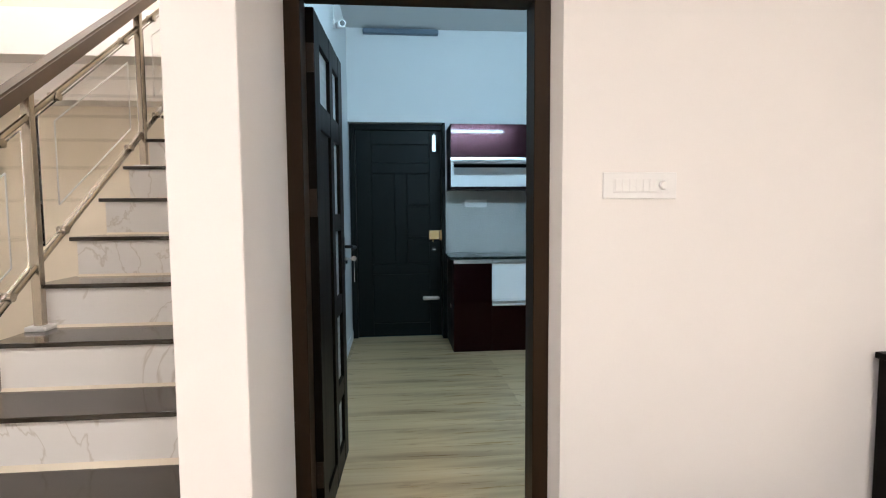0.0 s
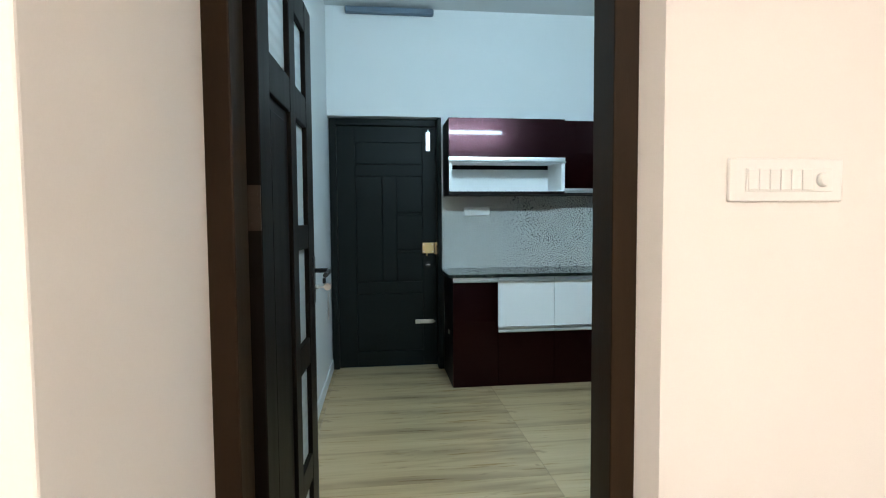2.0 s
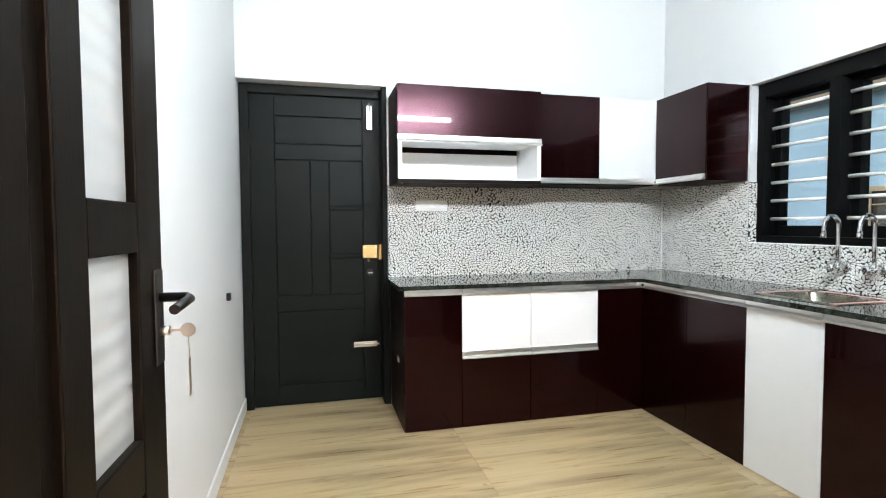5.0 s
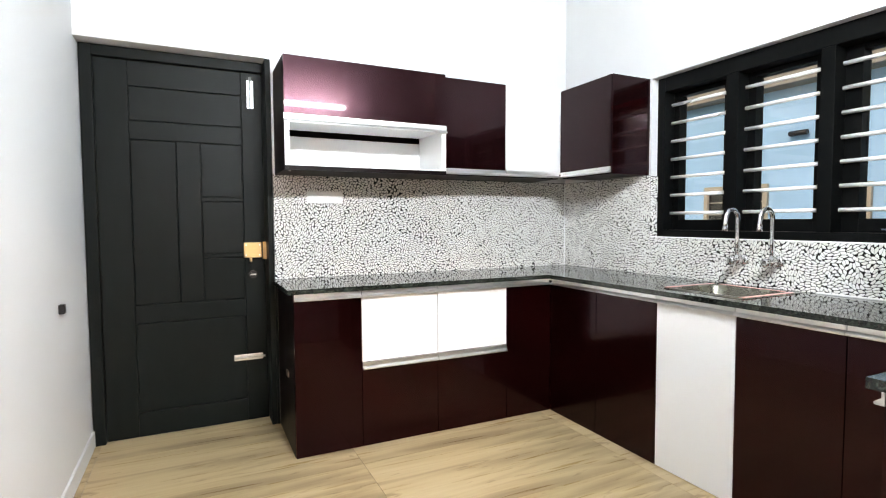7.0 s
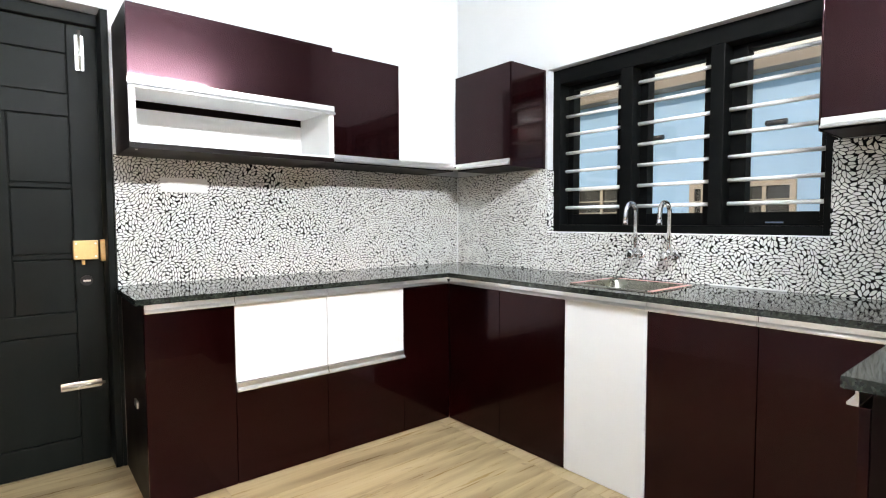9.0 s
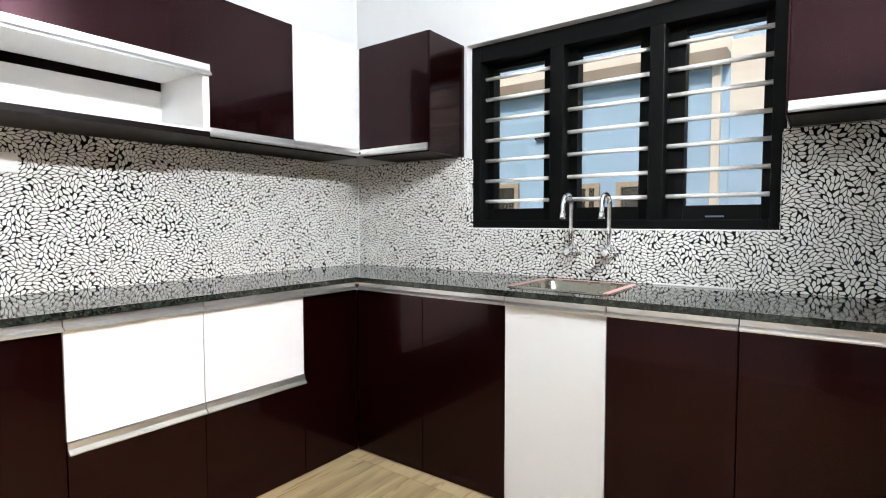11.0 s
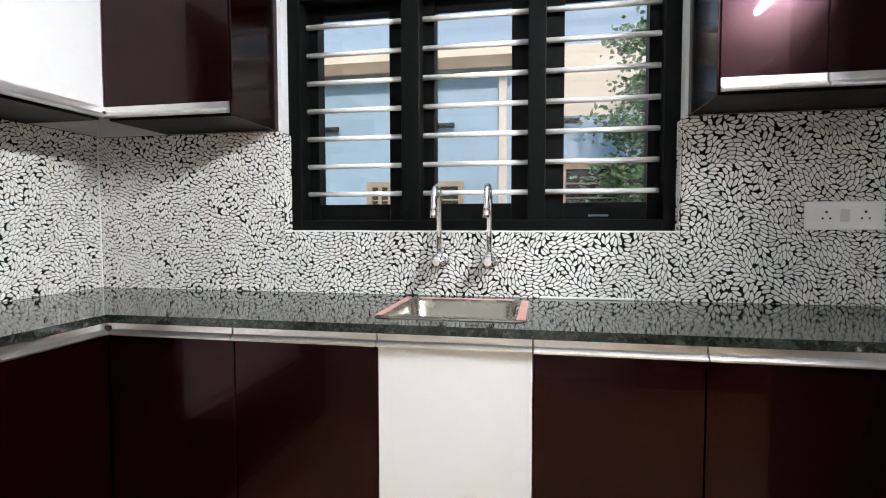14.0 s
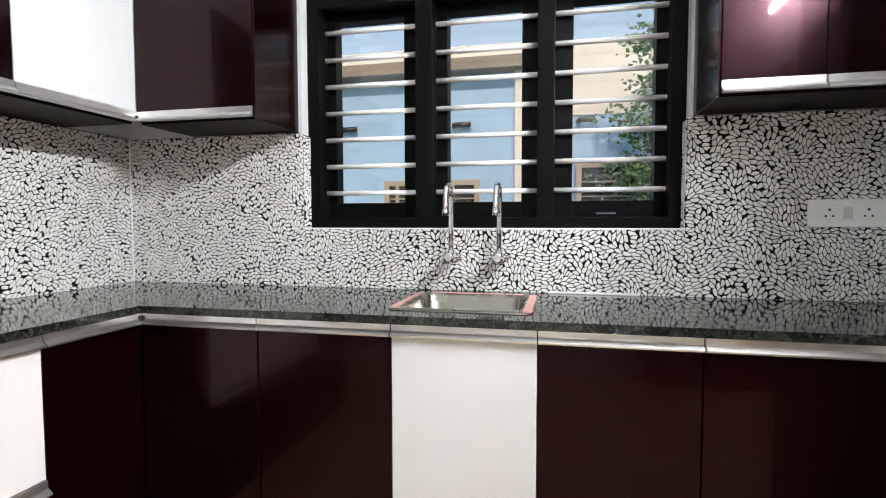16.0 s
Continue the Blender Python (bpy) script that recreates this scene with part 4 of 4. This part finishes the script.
# ---------------------------------------------------------------- pebble mosaic splashback
def clip(poly, nx, ny, c):
    """Keep the part of a polygon where nx * x + ny * y <= c."""
    out = []
    for i, (x0, y0) in enumerate(poly):
        x1, y1 = poly[(i + 1) % len(poly)]
        d0, d1 = nx * x0 + ny * y0 - c, nx * x1 + ny * y1 - c
        if d0 <= 0:
            out.append((x0, y0))
        if (d0 < 0) != (d1 < 0) and d0 != d1:
            t = d0 / (d0 - d1)
            out.append((x0 + (x1 - x0) * t, y0 + (y1 - y0) * t))
    return out


def pebble_cells(w, h, seed, length=0.0298, width=0.0116, gap=0.0021):
    """Leaf-like pieces with pointed ends, parted from their neighbours by even joints; they lie in small bunches."""
    rng = np.random.default_rng(seed)
    n = int(w * h / (length * width * 0.93))
    p = (rng.random((n, 2)) * (w, h)).astype(np.float32)
    ph, lean = rng.random(8) * 6.28, rng.normal(0, 0.3, n)
    size = rng.uniform(0.86, 1.12, n)

    def angle(q):
        x, y = q[:, 0], q[:, 1]
        return 0.3 + 0.8 * np.sin(29 * x + 19 * y + ph[0]) + 0.8 * np.sin(-25 * x + 33 * y + ph[1]) + 0.6 * np.sin(47 * x - 13 * y + ph[2]) + lean
    asp = length / width
    for _ in range(32):
        a = angle(p).astype(np.float32)
        ca, sa = np.cos(a), np.sin(a)
        d = p[:, None, :] - p[None, :, :]
        u = (d[..., 0] * ca[:, None] + d[..., 1] * sa[:, None]) / asp
        v = -d[..., 0] * sa[:, None] + d[..., 1] * ca[:, None]
        r = np.sqrt(u * u + v * v) + 1e-9
        push = np.clip(1 - r / (width * 1.35), 0, None)
        np.fill_diagonal(push, 0)
        fu, fv = (push * u / r).sum(1) * asp, (push * v / r).sum(1)
        p = p + 0.28 * width * np.stack([fu * ca - fv * sa, fu * sa + fv * ca], 1)
        p = np.clip(p, (0.002, 0.002), (w - 0.002, h - 0.002)).astype(np.float32)
    a = angle(p)
    cells = []
    for i in range(n):
        d = p - p[i]
        near = np.argpartition((d * d).sum(1), 18)[:18]
        ca, sa = math.cos(a[i]), math.sin(a[i])
        A, B = length * 0.63 * size[i], width * 0.62 * size[i]
        poly = []
        for q in range(14):
            t = 2 * math.pi * q / 14
            X, Y = A * math.cos(t), B * math.sin(t) * (1 - 0.22 * math.cos(t) ** 2)
            poly.append((X * ca - Y * sa, X * sa + Y * ca))
        for j in near:
            dx, dy = float(d[j, 0]), float(d[j, 1])
            if dx * dx + dy * dy < 1e-10:
                continue
            # lines that part two pieces look the same from either of them
            turn = a[j] - a[i]
            m = a[i] + 0.25 * math.atan2(math.sin(2 * turn), math.cos(2 * turn))
            cm, sm = math.cos(m), math.sin(m)
            du, dv = (dx * cm + dy * sm) / (asp * asp), -dx * sm + dy * cm
            nx, ny = du * cm - dv * sm, du * sm + dv * cm
            k = math.hypot(nx, ny)
            nx, ny = nx / k, ny / k
            poly = clip(poly, nx, ny, (nx * dx + ny * dy) / 2 - gap / 2)
        if len(poly) >= 3:
            cells.append([(p[i, 0] + X, p[i, 1] + Y) for X, Y in poly])
    return cells


def pebble_mesh(polys, to3, depth=0.003):
    verts, faces = [], []
    for q in polys:
        cx, cy = sum(x for x, _ in q) / len(q), sum(y for _, y in q) / len(q)
        b, k = len(verts), len(q)
        verts += [to3(x, y, 0.0) for x, y in q]
        verts += [to3(cx + (x - cx) * 0.90, cy + (y - cy) * 0.90, depth * 0.85) for x, y in q]
        verts.append(to3(cx, cy, depth))
        for i in range(k):
            j = (i + 1) % k
            faces += [(b + i, b + j, b + k + j, b + k + i), (b + k + i, b + k + j, b + 2 * k)]
    me = bpy.data.meshes.new("pebble")
    me.from_pydata(verts, [], faces)
    me.materials.append(PEBBLE)
    return me


def region(cells, a0, a1, b0, b1):
    out = []
    for q in cells:
        xs, ys = [x for x, _ in q], [y for _, y in q]
        if max(xs) < a0 or min(xs) > a1 or max(ys) < b0 or min(ys) > b1:
            continue
        for nx, ny, c in ((-1, 0, -a0), (1, 0, a1), (0, -1, -b0), (0, 1, b1)):
            q = clip(q, nx, ny, c)
        if len(q) >= 3 and abs(sum(q[i][0] * q[(i + 1) % len(q)][1] - q[(i + 1) % len(q)][0] * q[i][1] for i in range(len(q)))) > 2e-5:
            out.append(q)
    return out


TILE_T = 0.012
bm = solid((0.676, RIGHT - TILE_T, BACK - TILE_T, BACK - 0.0005, 0.8605, 1.4725),
           (RIGHT - TILE_T, RIGHT - 0.0005, 1.935, BACK - 0.0005, 0.8605, WIN_Z0 - 0.001), (RIGHT - TILE_T, RIGHT - 0.0005, WIN_Y1 + 0.001, BACK - 0.0005, WIN_Z0 - 0.001, 1.469),
           (RIGHT - TILE_T, RIGHT - 0.0005, 1.935, WIN_Y0 - 0.001, WIN_Z0 - 0.001, 1.469),
           (RIGHT - TILE_T, 2.839, WIN_Y1 - 0.010, WIN_Y1 - 0.0005, WIN_Z0, 1.462), (RIGHT - TILE_T, 2.839, WIN_Y0 + 0.0005, WIN_Y0 + 0.010, WIN_Z0, 1.462))
splash = setting("splashback", bm, GROUT, "splashback of ivory leaf-shaped pebbles in dark grout", "splashback")


def lay(polys, to3, singles=0):
    """The first pieces are objects of their own, the rest one joined part."""
    for q in polys[:singles]:
        o = new("pebble", pebble_mesh([q], to3))
        o.parent = splash
    me = pebble_mesh(polys[singles:], to3)
    me.name = "pebbles"
    o = new("pebbles", me)
    o.parent = splash
    tagged(o, kind="stuff")


def panels(w, h, seed, x0, y0):
    """Pebble cells laid tile by tile, so that the tile joints show faintly."""
    out, k = [], max(1, round(w / 0.6))
    for i in range(k):
        a, b = w * i / k, w * (i + 1) / k
        cells = [[(x + a - 0.03, y - 0.03) for x, y in q] for q in pebble_cells(b - a + 0.06, h + 0.06, seed + i)]
        out += [[(x + x0, y + y0) for x, y in q] for q in region(cells, a + 0.0004, b - 0.0004, 0.0, h)]
    return out


lay(panels(2.098, 0.609, 20, 0.0, 0.0), lambda x, y, d: (0.676 + x, BACK - TILE_T - d, 0.861 + y))
s0, s1, hz = WIN_Y0 - 1.935, WIN_Y1 - 1.935, WIN_Z0 - 0.861


def on_right(x, y, d): return (RIGHT - TILE_T - d, 1.935 + x, 0.861 + y)


EDGE = 0.0095       # the reveal tiles' own thickness, covered by the wall's pebbles
low_band = panels(s1 - s0 - 2 * EDGE, hz - 0.001, 40, s0 + EDGE, 0.0)
low_band.sort(key=lambda q: abs(q[0][0] + 1.935 - 3.3))
lay(low_band, on_right, 280)
lay(panels(3.066 - s1 + EDGE, 0.606, 60, s1 - EDGE, 0.0), on_right)
lay(panels(s0 - 0.002 + EDGE, 0.606, 70, 0.002, 0.0), on_right)
cj = pebble_cells(0.06, 0.37, 13)
lay(region(cj, 0.001, 0.058, 0.002, 0.368), lambda x, y, d: (RIGHT - TILE_T + x, WIN_Y0 + 0.010 + d, WIN_Z0 + y))
lay(region(cj, 0.001, 0.058, 0.002, 0.368), lambda x, y, d: (RIGHT - TILE_T + x, WIN_Y1 - 0.010 - d, WIN_Z0 + y))

part("sealant", solid((RIGHT - TILE_T - 0.008, RIGHT - TILE_T, 2.93, 3.24, COUNTER, COUNTER + 0.008), bevel=0.003), PLASTIC, splash, "smear of white sealant")
setting("trim", solid((RIGHT - TILE_T - 0.006, RIGHT - TILE_T, BACK - TILE_T - 0.006, BACK - TILE_T, 0.861, 1.469), bevel=0.002), BARWHITE, "white sealed corner joint of the splashback", "trim")
